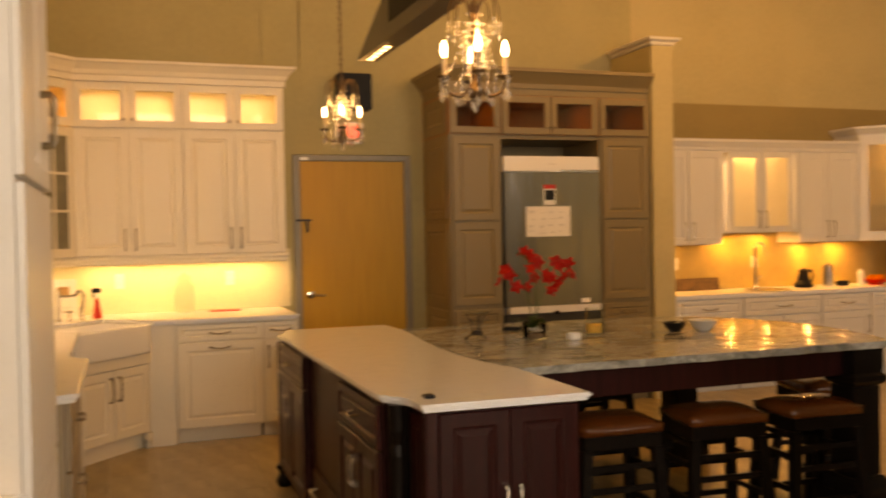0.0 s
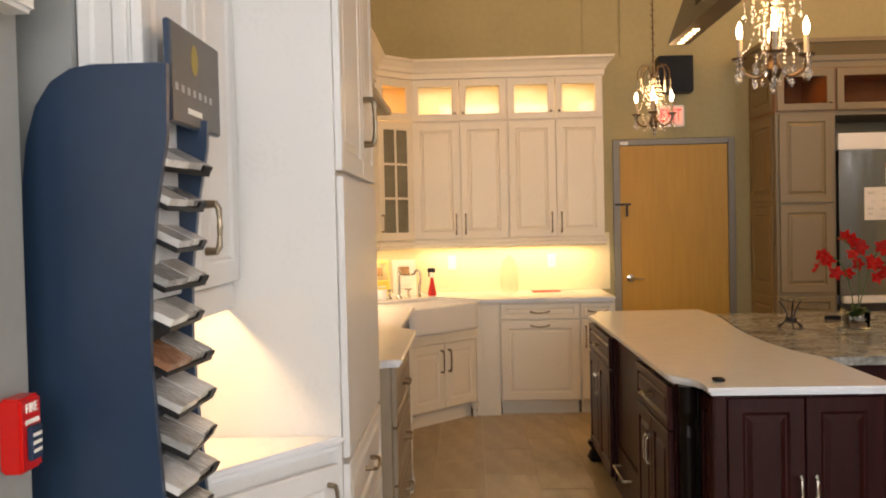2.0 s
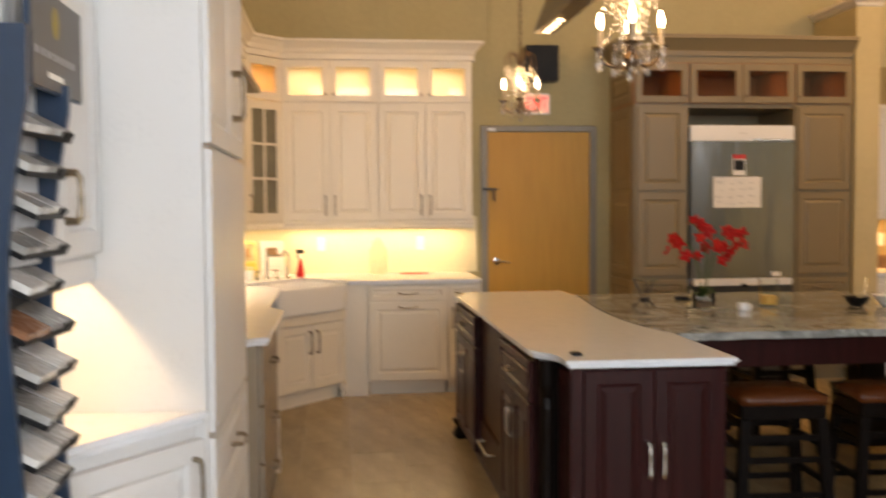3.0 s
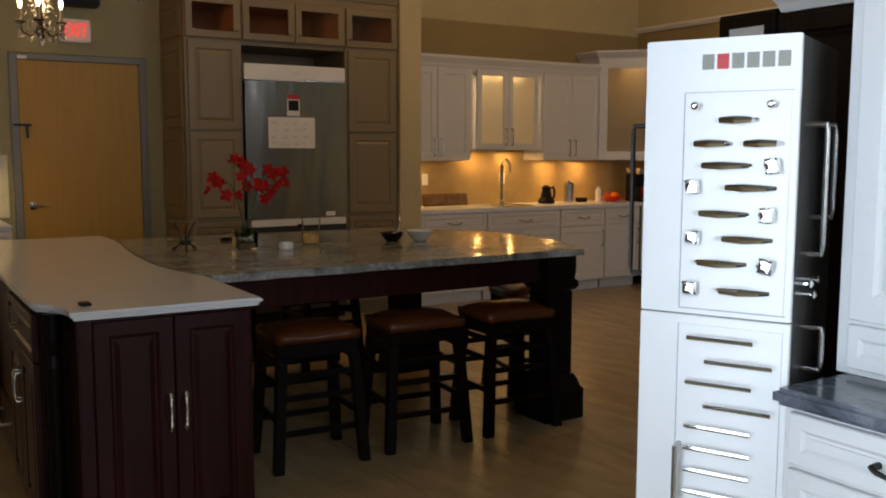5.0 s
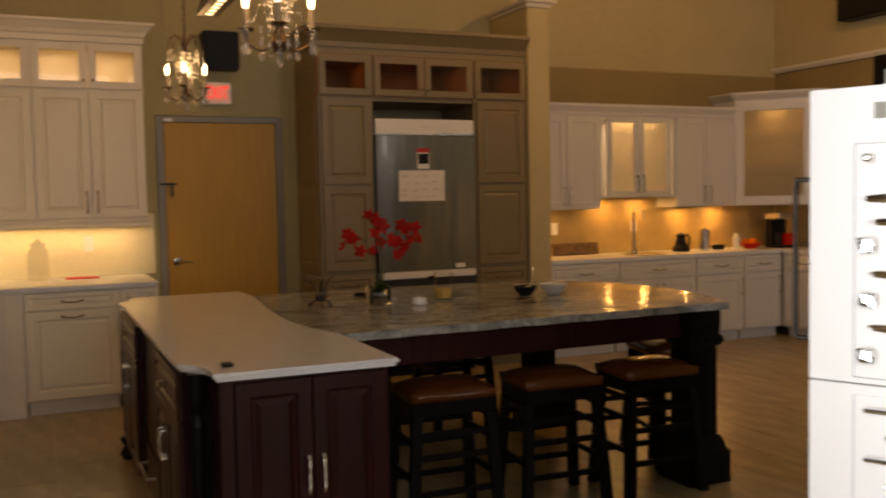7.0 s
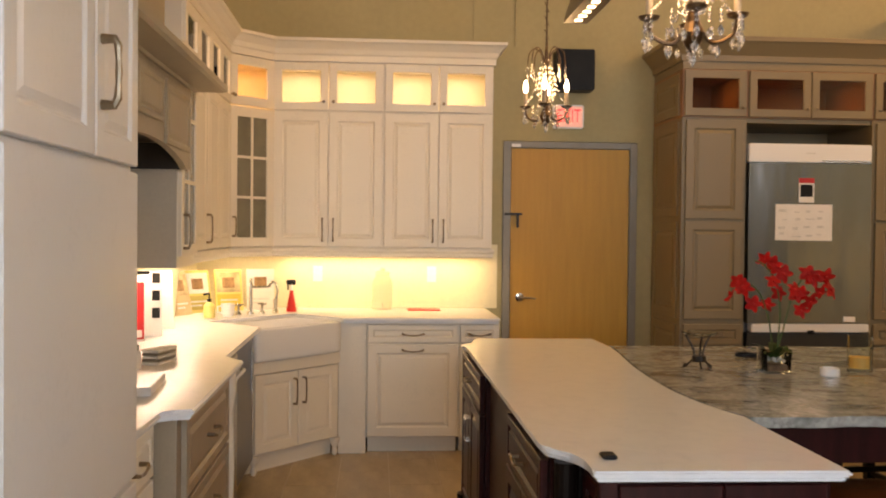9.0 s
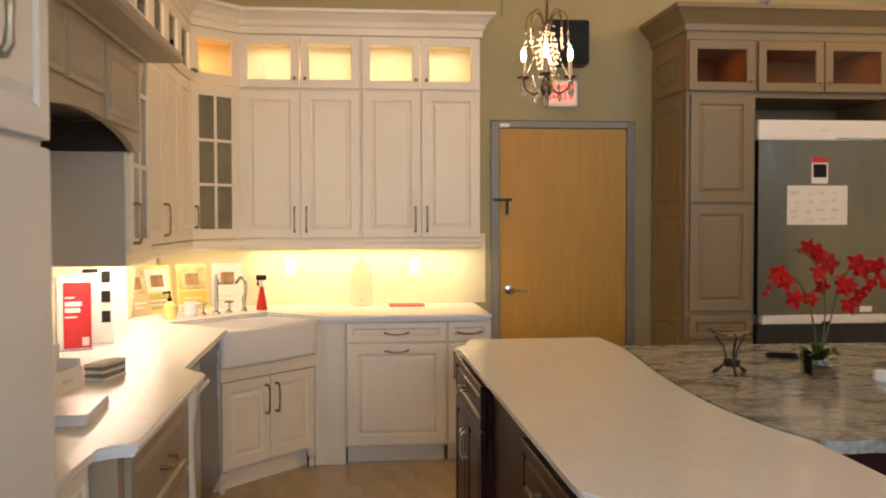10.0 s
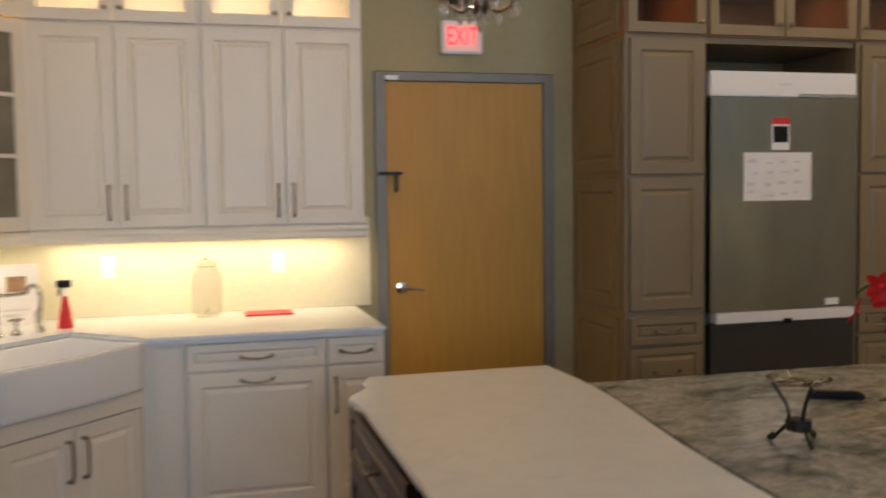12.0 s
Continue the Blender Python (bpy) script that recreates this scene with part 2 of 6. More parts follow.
TANCARD = material("tan_print", (0.56, 0.42, 0.24), 0.6, 0, 0.12, 9)
SUBJECT = material("brown_photo_subject", (0.42, 0.24, 0.12), 0.6, 0, 0.35, 20)
ORANGE = material("orange_peel", (0.75, 0.17, 0.02), 0.5, 0, 0.10, 25, 0.3, 180)
WAX = material("amber_wax", (0.74, 0.42, 0.12), 0.5, 0, 0.05, 9)
SILL_STEEL = material("satin_grey_steel", (0.16, 0.16, 0.165), 0.35, 0.7, 0.06, 4)
GRAPHITE = material("graphite_steel", (0.05, 0.05, 0.052), 0.28, 0.5, 0.06, 4)
TAUPE_FRONT = material("taupe_drawer_paint", (0.30, 0.235, 0.17), 0.42, 0, 0.06, 6)
TRAY = material("brown_tray", (0.16, 0.085, 0.045), 0.6, 0, 0.3, 18)
FLATGREY = material("greige_hood_paint", (0.345, 0.285, 0.205), 0.45, 0, 0.04, 6, 0.05, 90)
GLASS = glass("clear_pane")
CRYSTAL = glass("crystal", (1, 1, 1), 0.02, 1.5, thin=False)
CRYSTAL.node_tree.nodes["Principled BSDF"].inputs["Transmission Weight"].default_value = 0.88
POTGLASS = glass("pot_glass", (0.97, 0.98, 0.96), 0.0, 1.14)
JARGLASS = material("jar_glass", (0.93, 0.92, 0.88), 0.06, 0, 0.01, 6)
JARGLASS.node_tree.nodes["Principled BSDF"].inputs["Transmission Weight"].default_value = 0.9
JARGLASS.node_tree.nodes["Principled BSDF"].inputs["IOR"].default_value = 1.07
FROST = material("frosted_pane", (0.80, 0.70, 0.52), 0.5, 0, 0.04, 5)
FROST.node_tree.nodes["Principled BSDF"].inputs["Transmission Weight"].default_value = 0.85
DIMGLASS = glass("grey_pane", (0.62, 0.60, 0.56))
SEEDED = material("seeded_grey_pane", (0.27, 0.25, 0.19), 0.18, 0, 0.15, 5, 0.15, 30)
SEEDED.node_tree.nodes["Principled BSDF"].inputs["Transmission Weight"].default_value = 0.3
BULB = glow("bulb", (1.0, 0.88, 0.70), 20)
LED = glow("led", (1.0, 0.85, 0.6), 7)
EXITRED = glow("exit_letter", (1.0, 0.035, 0.045), 2.6)
EXITFACE = glow("exit_face", (1.0, 0.55, 0.48), 0.3)
SLEEVE = material("cream_sleeve", (0.40, 0.31, 0.21), 0.5, 0, 0.04, 20)
CHERRY.node_tree.nodes["Principled BSDF"].inputs["Specular IOR Level"].default_value = 0.2
for dull in (BLACKWOOD, BROWNWOOD, BLACK):
    dull.node_tree.nodes["Principled BSDF"].inputs["Specular IOR Level"].default_value = 0.13
STEEL.node_tree.nodes["Principled BSDF"].inputs["Anisotropic"].default_value = 0.3

# ---- building helpers ----
def part(name, bm, mat, parent=None, label="", m=None):
    """Links a bmesh as one mesh object, under a thing or a part if one is given."""
    me = bpy.data.meshes.new(name)
    bmesh.ops.recalc_face_normals(bm, faces=bm.faces)
    bm.to_mesh(me)
    bm.free()
    me.materials.append(mat)
    ob = new(name, me)
    if m is not None:
        ob.matrix_basis = m
    if parent is not None:
        ob.parent = parent
    if label:
        ob["label"] = label
    return ob


def share(name, me, parent, m):
    """Another object on a mesh that exists."""
    ob = new(name, me)
    ob.matrix_basis = m
    ob.parent = parent
    return ob


def thing(name, label, category, m=None, group="", kind=""):
    ob = new(name)
    ob.empty_display_size = 0.1
    if m is not None:
        ob.matrix_basis = m
    return tagged(ob, label, category, group, kind)


def box(bm, x0, x1, y0, y1, z0, z1, bev=0.0):
    v = [bm.verts.new((x, y, z)) for x in (x0, x1) for y in (y0, y1) for z in (z0, z1)]
    fs = [bm.faces.new([v[i] for i in f]) for f in ((0, 1, 3, 2), (4, 6, 7, 5), (0, 4, 5, 1), (2, 3, 7, 6), (0, 2, 6, 4), (1, 5, 7, 3))]
    if bev:
        bmesh.ops.bevel(bm, geom=list({e for f in fs for e in f.edges}), offset=bev, segments=2, affect="EDGES", clamp_overlap=True)
    return bm


def boxes(*args, bev=0.0):
    bm = bmesh.new()
    for a in args:
        box(bm, *a, bev=bev)
    return bm


def prism(bm, pts, z0, z1, bev=0.0, seg=2):
    """An upright prism over a plan polygon, its top and bottom rims rounded."""
    lo, hi = [bm.verts.new((x, y, z0)) for x, y in pts], [bm.verts.new((x, y, z1)) for x, y in pts]
    n = len(pts)
    fs = [bm.faces.new(lo[::-1]), bm.faces.new(hi)]
    for i in range(n):
        bm.faces.new((lo[i], lo[(i + 1) % n], hi[(i + 1) % n], hi[i]))
    if bev:
        bmesh.ops.bevel(bm, geom=[e for f in fs for e in f.edges], offset=bev, segments=seg, affect="EDGES", clamp_overlap=True)
    return bm


def rings(bm, loops, close_ends=True):
    """Bridges closed loops of points, one after the other."""
    vs = [[bm.verts.new(p) for p in loop] for loop in loops]
    for a, b in zip(vs, vs[1:]):
        for i in range(len(a)):
            j = (i + 1) % len(a)
            bm.faces.new((a[i], a[j], b[j], b[i]))
    if close_ends:
        bm.faces.new(vs[0][::-1])
        bm.faces.new(vs[-1])
    return bm


def lathe(bm, profile, n=20, at=(0, 0, 0)):
    """A turned body from rows of radius and height."""
    return rings(bm, [[(at[0] + r * math.cos(2 * math.pi * k / n), at[1] + r * math.sin(2 * math.pi * k / n), at[2] + z) for k in range(n)] for r, z in profile])


def tube(bm, pts, r, n=7):
    """A round bar along points; r is one radius or a list."""
    pts = [Vector(p) for p in pts]
    rs = r if isinstance(r, (list, tuple)) else [r] * len(pts)
    loops, up = [], None
    for i, p in enumerate(pts):
        d = (pts[min(i + 1, len(pts) - 1)] - pts[max(i - 1, 0)]).normalized()
        if up is None:
            up = Vector((0, 0, 1)) if abs(d.z) < 0.9 else Vector((1, 0, 0))
        side = d.cross(up).normalized()
        up = side.cross(d).normalized()
        loops.append([p + rs[i] * (math.cos(2 * math.pi * k / n) * side + math.sin(2 * math.pi * k / n) * up) for k in range(n)])
    return rings(bm, loops)


def ball(bm, c, r, sx=1, sy=1, sz=1, u=10, v=7):
    q = bmesh.ops.create_uvsphere(bm, u_segments=u, v_segments=v, radius=r)
    for w in q["verts"]:
        w.co = Vector((w.co.x * sx, w.co.y * sy, w.co.z * sz)) + Vector(c)
    return bm


def sweep(bm, path, profile):
    """Runs a moulding's profile (out, z) along a plan path; out is to the right of the way walked."""
    n = len(path)
    P = [Vector(p) for p in path]
    loops = []
    for i in range(n):
        d0 = (P[i] - P[i - 1]).normalized() if i else (P[1] - P[0]).normalized()
        d1 = (P[i + 1] - P[i]).normalized() if i < n - 1 else d0
        n0, n1 = Vector((d0.y, -d0.x)), Vector((d1.y, -d1.x))
        m = (n0 + n1).normalized()
        m = m / max(0.3, m.dot(n0))
        loops.append([(P[i].x + o * m.x, P[i].y + o * m.y, z) for o, z in profile])
    return rings(bm, loops)


def front(w, h, t=0.02, stile=0.058, flat=False):
    """A raised-panel front, from x 0 to w and z 0 to h, its face towards -y."""
    s = min(stile, w * 0.28, h * 0.28)
    rows = [(0, 0), (0, -t + 0.003), (0.003, -t)]
    if flat:
        rows += [(s, -t), (s + 0.006, -t + 0.008)]
    else:
        rows += [(s, -t), (s + 0.004, -t + 0.003), (s + 0.010, -t + 0.009), (s + 0.016, -t + 0.009), (s + min(0.034, w * 0.13, h * 0.13), -t + 0.001)]
    bm = bmesh.new()
    return rings(bm, [[(i, y, i), (w - i, y, i), (w - i, y, h - i), (i, y, h - i)] for i, y in rows])


def sash(w, h, t=0.02, stile=0.055, cols=1, rows=1):
    """A glazed door's frame with its bars."""
    bm = bmesh.new()
    o, i, e = ((0, 0, w, h)), (stile, stile, w - stile, h - stile), 0.003

    def loop(r, k, y):
        a, b, c, d = r[0] + k, r[1] + k, r[2] - k, r[3] - k
        return [bm.verts.new((x, y, z)) for x, z in ((a, b), (c, b), (c, d), (a, d))]

    ring = [loop(o, 0, 0), loop(o, 0, -t + e), loop(o, e, -t), loop(i, -e, -t), loop(i, 0, -t + e), loop(i, 0, 0)]
    for a in range(6):
        for k in range(4):
            p, q = ring[a], ring[(a + 1) % 6]
            bm.faces.new((p[k], p[(k + 1) % 4], q[(k + 1) % 4], q[k]))
    bmesh.ops.recalc_face_normals(bm, faces=bm.faces)
    for k in range(1, cols):
        x = stile + (w - 2 * stile) * k / cols
        box(bm, x - 0.009, x + 0.009, -t + 0.003, -0.002, stile, h - stile)
    for k in range(1, rows):
        z = stile + (h - 2 * stile) * k / rows
        box(bm, stile, w - stile, -t + 0.002, -0.001, z - 0.009, z + 0.009)
    return bm


def pull(x, z, length, upright, r=0.0055, out=0.032, y=-0.02):
    """A bow pull with turned ends."""
    bm = bmesh.new()
    h = length / 2
    line = [(-h, 0), (-h, out * 0.8), (-h * 0.8, out), (-h * 0.35, out * 1.04), (0, out * 1.06), (h * 0.35, out * 1.04), (h * 0.8, out), (h, out * 0.8), (h, 0)]
    rad = [r * 1.5, r * 1.3, r * 1.15, r * 0.8, r * 1.05, r * 0.8, r * 1.15, r * 1.3, r * 1.5]
    pts = [(x, y - o, z + a) if upright else (x + a, y - o, z - 0.011 * (1 - (a / h) ** 2)) for a, o in line]
    return tube(bm, pts, rad)


def knob(x, z, y=-0.02, r=0.012):
    bm = bmesh.new()
    lathe(bm, [(r * 0.5, 0), (r * 0.45, 0.012), (r, 0.018), (r * 0.9, 0.026), (r * 0.3, 0.029)], 10)
    bmesh.ops.transform(bm, matrix=pose(x, y, z, 90), verts=bm.verts)
    return bm


def cabinet(name, label, m, w, d, z0, z1, fronts, mat, metal=None, category="cabinet", group="", inside=None, toe=0.0, pane=None, hollow=False):
    """A cabinet unit: body, fronts and their pulls. Its front is local y = 0 and faces -y; its back is at y = d.
    fronts: rows of kind, x0, x1, z0, z1, pull, where pull is "" or a kind with a place."""
    metal = metal or PEWTER
    c = thing(name, label, category, m, group)
    if hollow:
        t = 0.018
        part("body", boxes((0, t, 0, d, z0, z1), (w - t, w, 0, d, z0, z1), (t, w - t, 0, d, z0, z0 + t), (t, w - t, 0, d, z1 - t, z1), (t, w - t, d - 0.01, d, z0 + t, z1 - t)), inside or mat, c)
    else:
        part("body", boxes((0, w, 0, d, z0 + toe, z1), bev=0.002), mat, c)
    if toe:
        part("toe_kick", boxes((0.01, w - 0.01, 0.06, d, 0, toe)), mat, c)
    for kind, x0, x1, a, b, hold in fronts:
        g = 0.0035
        fw, fh = x1 - x0 - 2 * g, b - a - 2 * g
        at = pose(x0 + g, -0.001, a + g)
        if kind == "door" or kind == "drawer":
            f = part(kind, front(fw, fh, stile=0.058 if kind == "door" else 0.035), mat, c, m=at)
        elif kind == "plain":
            f = part("door", boxes((0, fw, -0.02, 0, 0, fh), bev=0.003), mat, c, m=at)
        elif kind == "slab":
            f = part("door", front(fw, fh, flat=True, stile=0.06), mat, c, m=at)
        else:
            cols, rows = (2, 3) if kind == "mullion" else (1, 1)
            f = part("glazed_door", sash(fw, fh, cols=cols, rows=rows), mat, c, m=at)
            p = part("pane", boxes((0.05, fw - 0.05, -0.010, -0.007, 0.05, fh - 0.05)), pane or GLASS, f)
            p.visible_shadow = False
        if hold:
            what, side = hold.split()
            if what == "knob":
                part("knob", knob(0.03 if side == "l" else fw - 0.03, 0.06 if fh < 0.6 else 0.1), metal, f)
            elif what == "V":
                part("handle", pull(0.035 if side[0] == "l" else fw - 0.035, 0.195, 0.15, True, 0.0085, 0.036), metal, f, "thick twisted pewter handle")
            elif what == "s":
                part("handle", pull(0.035, 0.145, 0.115, True, 0.0075, 0.034), metal, f)
            elif what == "v":
                part("handle", pull(0.035 if side[0] == "l" else fw - 0.035, {"b": 0.12, "t": fh - 0.13, "m": fh * 0.5}[side[1]], 0.16, True), metal, f)
            else:
                part("handle", pull(fw / 2, fh / 2 if side == "m" else fh - 0.035, 0.14, False), metal, f)
    return c


def solid(name, bm, mat, label, category, kind="", m=None, group=""):
    return tagged(part(name, bm, mat, None, m=m), label, category, group, kind)

def inset(pts, d):
    """A plan polygon drawn in by d."""
    n = len(pts)
    turn = 1 if sum(pts[i - 1][0] * pts[i][1] - pts[i][0] * pts[i - 1][1] for i in range(n)) > 0 else -1
    out = []
    for i in range(n):
        p, a, b = Vector(pts[i]), Vector(pts[i - 1]), Vector(pts[(i + 1) % n])
        d0, d1 = (p - a).normalized(), (b - p).normalized()
        n0, n1 = Vector((-d0.y, d0.x)) * turn, Vector((-d1.y, d1.x)) * turn
        m = (n0 + n1).normalized()
        out.append(tuple(p + m * d / max(0.5, m.dot(n0))))
    return out


def worktop(name, pts, z0, z1, mat, label):
    """A stone top with an ogee edge: the slab, and a lip set back below it."""
    w = thing(name, label, "worktop")
    zm = z0 + (z1 - z0) * 0.42
    part("slab", prism(bmesh.new(), pts, zm, z1, 0.006, 3), mat, w)
    part("edge_lip", prism(bmesh.new(), inset(pts, 0.011), z0, zm - 0.0004, 0.004, 2), mat, w, "moulded lower lip of the edge")


# ---- the room ----
HGT = 4.3
LW, RW, NW = -2.35, 6.50, -11.0
tagged(part("wall_north", boxes((LW - 0.15, -0.062, 0, 0.15, 0, HGT), (-0.062, 0.976, 0, 0.15, 2.19, HGT), (0.976, RW + 0.15, 0, 0.15, 0, HGT)), WALL), "olive-tan painted wall with a fire door in it", "wall", kind="structure")
tagged(part("wall_west", boxes((LW - 0.15, LW, -6.2, 0, 0, HGT)), WALL), "olive-tan painted wall behind the cream kitchen", "wall", kind="structure")
WY0, WY1 = -9.2, -6.45
tagged(part("wall_west_near", boxes((LW - 0.15, -2.11, NW, WY0, 0, HGT), (LW - 0.15, -2.11, WY1, -6.2, 0, HGT), (LW - 0.15, -2.11, WY0, WY1, 0, 0.3), (LW - 0.15, -2.11, WY0, WY1, 2.8, HGT)), GREY_WALL), "grey painted wall with a fire alarm pull", "wall", kind="structure")
tagged(part("wall_east", boxes((RW, RW + 0.15, NW, 0, 0, HGT)), WALL_PALE), "pale tan painted end wall", "wall", kind="structure")
tagged(part("wall_south", boxes((LW - 0.15, -2.1, NW - 0.15, NW, 0, HGT), (1.3, 2.2, NW - 0.15, NW, 0, HGT), (4.4, RW + 0.15, NW - 0.15, NW, 0, HGT), (-2.1, 1.3, NW - 0.15, NW, 0, 1.0), (-2.1, 1.3, NW - 0.15, NW, 4.0, HGT), (2.2, 4.4, NW - 0.15, NW, 0, 1.0), (2.2, 4.4, NW - 0.15, NW, 4.0, HGT)), GREY_WALL), "grey wall with two shop windows", "wall", kind="structure")
tagged(part("ceiling", boxes((LW - 0.15, RW + 0.15, NW - 0.15, 0.15, HGT, HGT + 0.1)), CEIL), "high dark ceiling", "ceiling", kind="structure")
tagged(part("wall_paint_upper", boxes((3.211, RW - 0.004, -0.006, -0.002, 2.73, HGT - 0.02)), WALL_PALE), "pale tan upper wall above the white kitchen", "wall", kind="structure")
tagged(part("wall_paint_band", boxes((3.211, RW - 0.004, -0.008, -0.002, 2.2, 2.73)), BAND), "darker tan painted band on the wall", "wall", kind="structure")
tagged(part("wall_paint_band_east", boxes((RW - 0.008, RW - 0.002, -4.5, -0.01, 2.2, 2.765)), BAND), "darker tan painted band on the end wall", "wall", kind="structure")
bm = bmesh.new()
sweep(bm, [(RW - 0.01, -4.5), (RW - 0.01, -0.012)][::-1], [(0, 2.765), (0.03, 2.765), (0.04, 2.775), (0.06, 2.80), (0.06, 2.82), (0, 2.82)])
tagged(part("trim_east", bm, TRIM), "pale moulding along the end wall", "moulding", kind="structure")
# wing wall beside the pantry with its cap
tagged(part("wall_wing", boxes((2.99, 3.21, -0.70, -0.002, 0, 3.12), bev=0.006), WALL_PALE), "yellowish tan wing wall beside the taupe pantry", "wall", kind="structure")
bm = bmesh.new()
rings(bm, [[(2.99 - o, -0.70 - o, z), (3.21 + o, -0.70 - o, z), (3.21 + o, -0.012, z), (2.99 - o, -0.012, z)] for o, z in ((0.0, 3.122), (0.012, 3.13), (0.02, 3.15), (0.05, 3.165), (0.055, 3.185), (0.0, 3.19))])
tagged(part("trim_wing_cap", bm, TRIM), "white moulded cap on the wing wall", "moulding", kind="structure")
# vertical wall joint and cable
tagged(part("trim_wall_joint", boxes((-0.30, -0.285, -0.010, -0.001, 2.84, HGT - 0.01)), WALL), "raised joint strip in the painted wall", "strip", kind="structure")

# door and its steel frame
bm = boxes((-0.06, -0.003, -0.015, 0.11, 0, 2.185), (0.917, 0.974, -0.015, 0.11, 0, 2.185), (-0.003, 0.917, -0.015, 0.11, 2.138, 2.185), bev=0.004)
box(bm, -0.001, 0.915, 0.05, 0.108, 0, 2.138)
door = thing("door_1", "closed maple veneer fire door in a grey steel frame", "door", kind="structure")
part("frame", bm, GREYMETAL, door, "grey painted steel frame")
part("leaf", boxes((0.001, 0.913, 0.0, 0.045, 0.008, 2.134), bev=0.002), DOORWOOD, door, "maple veneer leaf")
for hz in (0.32, 1.10, 1.88):
    bm = bmesh.new()
    tube(bm, [(0.918, -0.017, hz - 0.06), (0.918, -0.017, hz + 0.06)], 0.009)
    part("hinge", bm, GREYMETAL, door)
bm = bmesh.new()
lathe(bm, [(0.034, 0), (0.033, 0.008), (0.014, 0.012), (0.012, 0.05)], 18)
bmesh.ops.transform(bm, matrix=pose(0.075, 0, 1.0, 90), verts=bm.verts)
tube(bm, [(0.075, -0.05, 1.0), (0.10, -0.055, 1.0), (0.15, -0.055, 0.997), (0.19, -0.05, 0.992)], [0.011, 0.011, 0.010, 0.008])
part("lever_handle", bm, CHROME, door, "satin chrome lever handle")
bm = boxes((-0.05, 0.085, -0.035, -0.002, 1.625, 1.642), (0.045, 0.060, -0.03, -0.002, 1.53, 1.625), bev=0.003)
part("door_guard", bm, IRON, door, "dark swing door guard")
part("closer_plate", boxes((0.0, 0.07, -0.02, -0.002, 2.14, 2.165), bev=0.002), WHITEP, door, "small white contact sensor")

# shop windows beside and behind the walker
def shop_window(name, m, w, z0, z1):
    win = thing(name, "large shop window with a grey frame", "window", m, kind="structure")
    part("window_frame", boxes((0, 0.06, -0.03, 0.03, z0, z1), (w - 0.06, w, -0.03, 0.03, z0, z1), (0.06, w - 0.06, -0.03, 0.03, z0, z0 + 0.06), (0.06, w - 0.06, -0.03, 0.03, z1 - 0.06, z1), (w / 2 - 0.03, w / 2 + 0.03, -0.03, 0.03, z0 + 0.06, z1 - 0.06)), GREYMETAL, win)
    p = part("pane", boxes((0.06, w - 0.06, -0.004, 0.004, z0 + 0.06, z1 - 0.06)), GLASS, win)
    p.visible_shadow = False


shop_window("window_1", pose(-2.1, NW - 0.08, 0), 3.4, 1.0, 4.0)
shop_window("window_3", pose(2.2, NW - 0.08, 0), 2.2, 1.0, 4.0)
shop_window("window_2", pose(-2.3, WY0, 0, 0, 0, 90), WY1 - WY0, 0.3, 2.8)

# shelf added out of view, only to carry the lamp on the end wall
tagged(part("trim_lamp_shelf", boxes((RW - 0.3, RW - 0.002, -9.6, -7.8, 1.42, 1.46), bev=0.004), TRIM), "plain pale shelf added above the unseen end-wall lamp", "shelf", kind="structure")

# splashbacks
tagged(part("splashback_north", boxes((LW + 0.002, -0.10, -0.008, -0.002, 0.916, 1.40)), SPLASH), "yellow-cream splashback under the wall cabinets", "splashback", kind="structure")
tagged(part("splashback_west", boxes((LW + 0.002, LW + 0.008, -4.41, -0.01, 0.916, 1.78)), SPLASH), "yellow-cream splashback along the side wall", "splashback", kind="structure")
tagged(part("splashback_white_kitchen", boxes((3.215, RW - 0.002, -0.014, -0.010, 0.90, 1.50)), SPLASH_TAN), "tan tiled splashback of the white kitchen", "splashback", kind="structure")
tagged(part("splashback_white_kitchen_east", boxes((RW - 0.014, RW - 0.009, -2.4, -0.015, 0.90, 1.45)), SPLASH_TAN), "tan tiled splashback on the end wall", "splashback", kind="structure")

# ---- cream kitchen: wall cabinets ----
L90, R90 = 90, -90
UF, UD = -0.33, 0.328
upper_group = "cream wall cabinets"
for k, (x0, x1) in enumerate(((-1.755, -0.97), (-0.97, -0.185))):
    w = x1 - x0
    cabinet("wall_cabinet", "cream raised-panel wall cabinet, two closed doors", pose(x0, UF, 0), w, UD, 1.37, 2.34,
            [("door", 0.004, w / 2, 1.375, 2.335, "v rb"), ("door", w / 2, w - 0.004, 1.375, 2.335, "v lb")], CREAM, group=upper_group)
    cabinet("glazed_wall_cabinet", "cream glazed top cabinet lit from inside", pose(x0, UF, 0), w, UD, 2.34, 2.69,
            [("glass", 0.004, w / 2, 2.343, 2.685, "knob r"), ("glass", w / 2, w - 0.004, 2.343, 2.685, "knob l")], CREAM, group=upper_group, hollow=True)
# diagonal corner
dg = math.hypot(0.275, 0.28)
corner = thing("corner_wall_cabinet", "cream diagonal corner cabinet with a six-pane door", "cabinet")
plan = [(LW + 0.004, -0.004), (-1.757, -0.004), (-1.757, -0.329), (-2.03, -0.608), (LW + 0.004, -0.608)]
tk = 0.018
for a, b in ((1.37, 1.37 + tk), (2.34 - tk, 2.34), (2.69 - tk, 2.69), (1.68, 1.69), (2.0, 2.01)):
    part("shelf", prism(bmesh.new(), plan, a, b), CREAM, corner)
part("side_panel", boxes((-1.775, -1.757, -0.329, -0.004, 1.388, 2.672)), CREAM, corner)
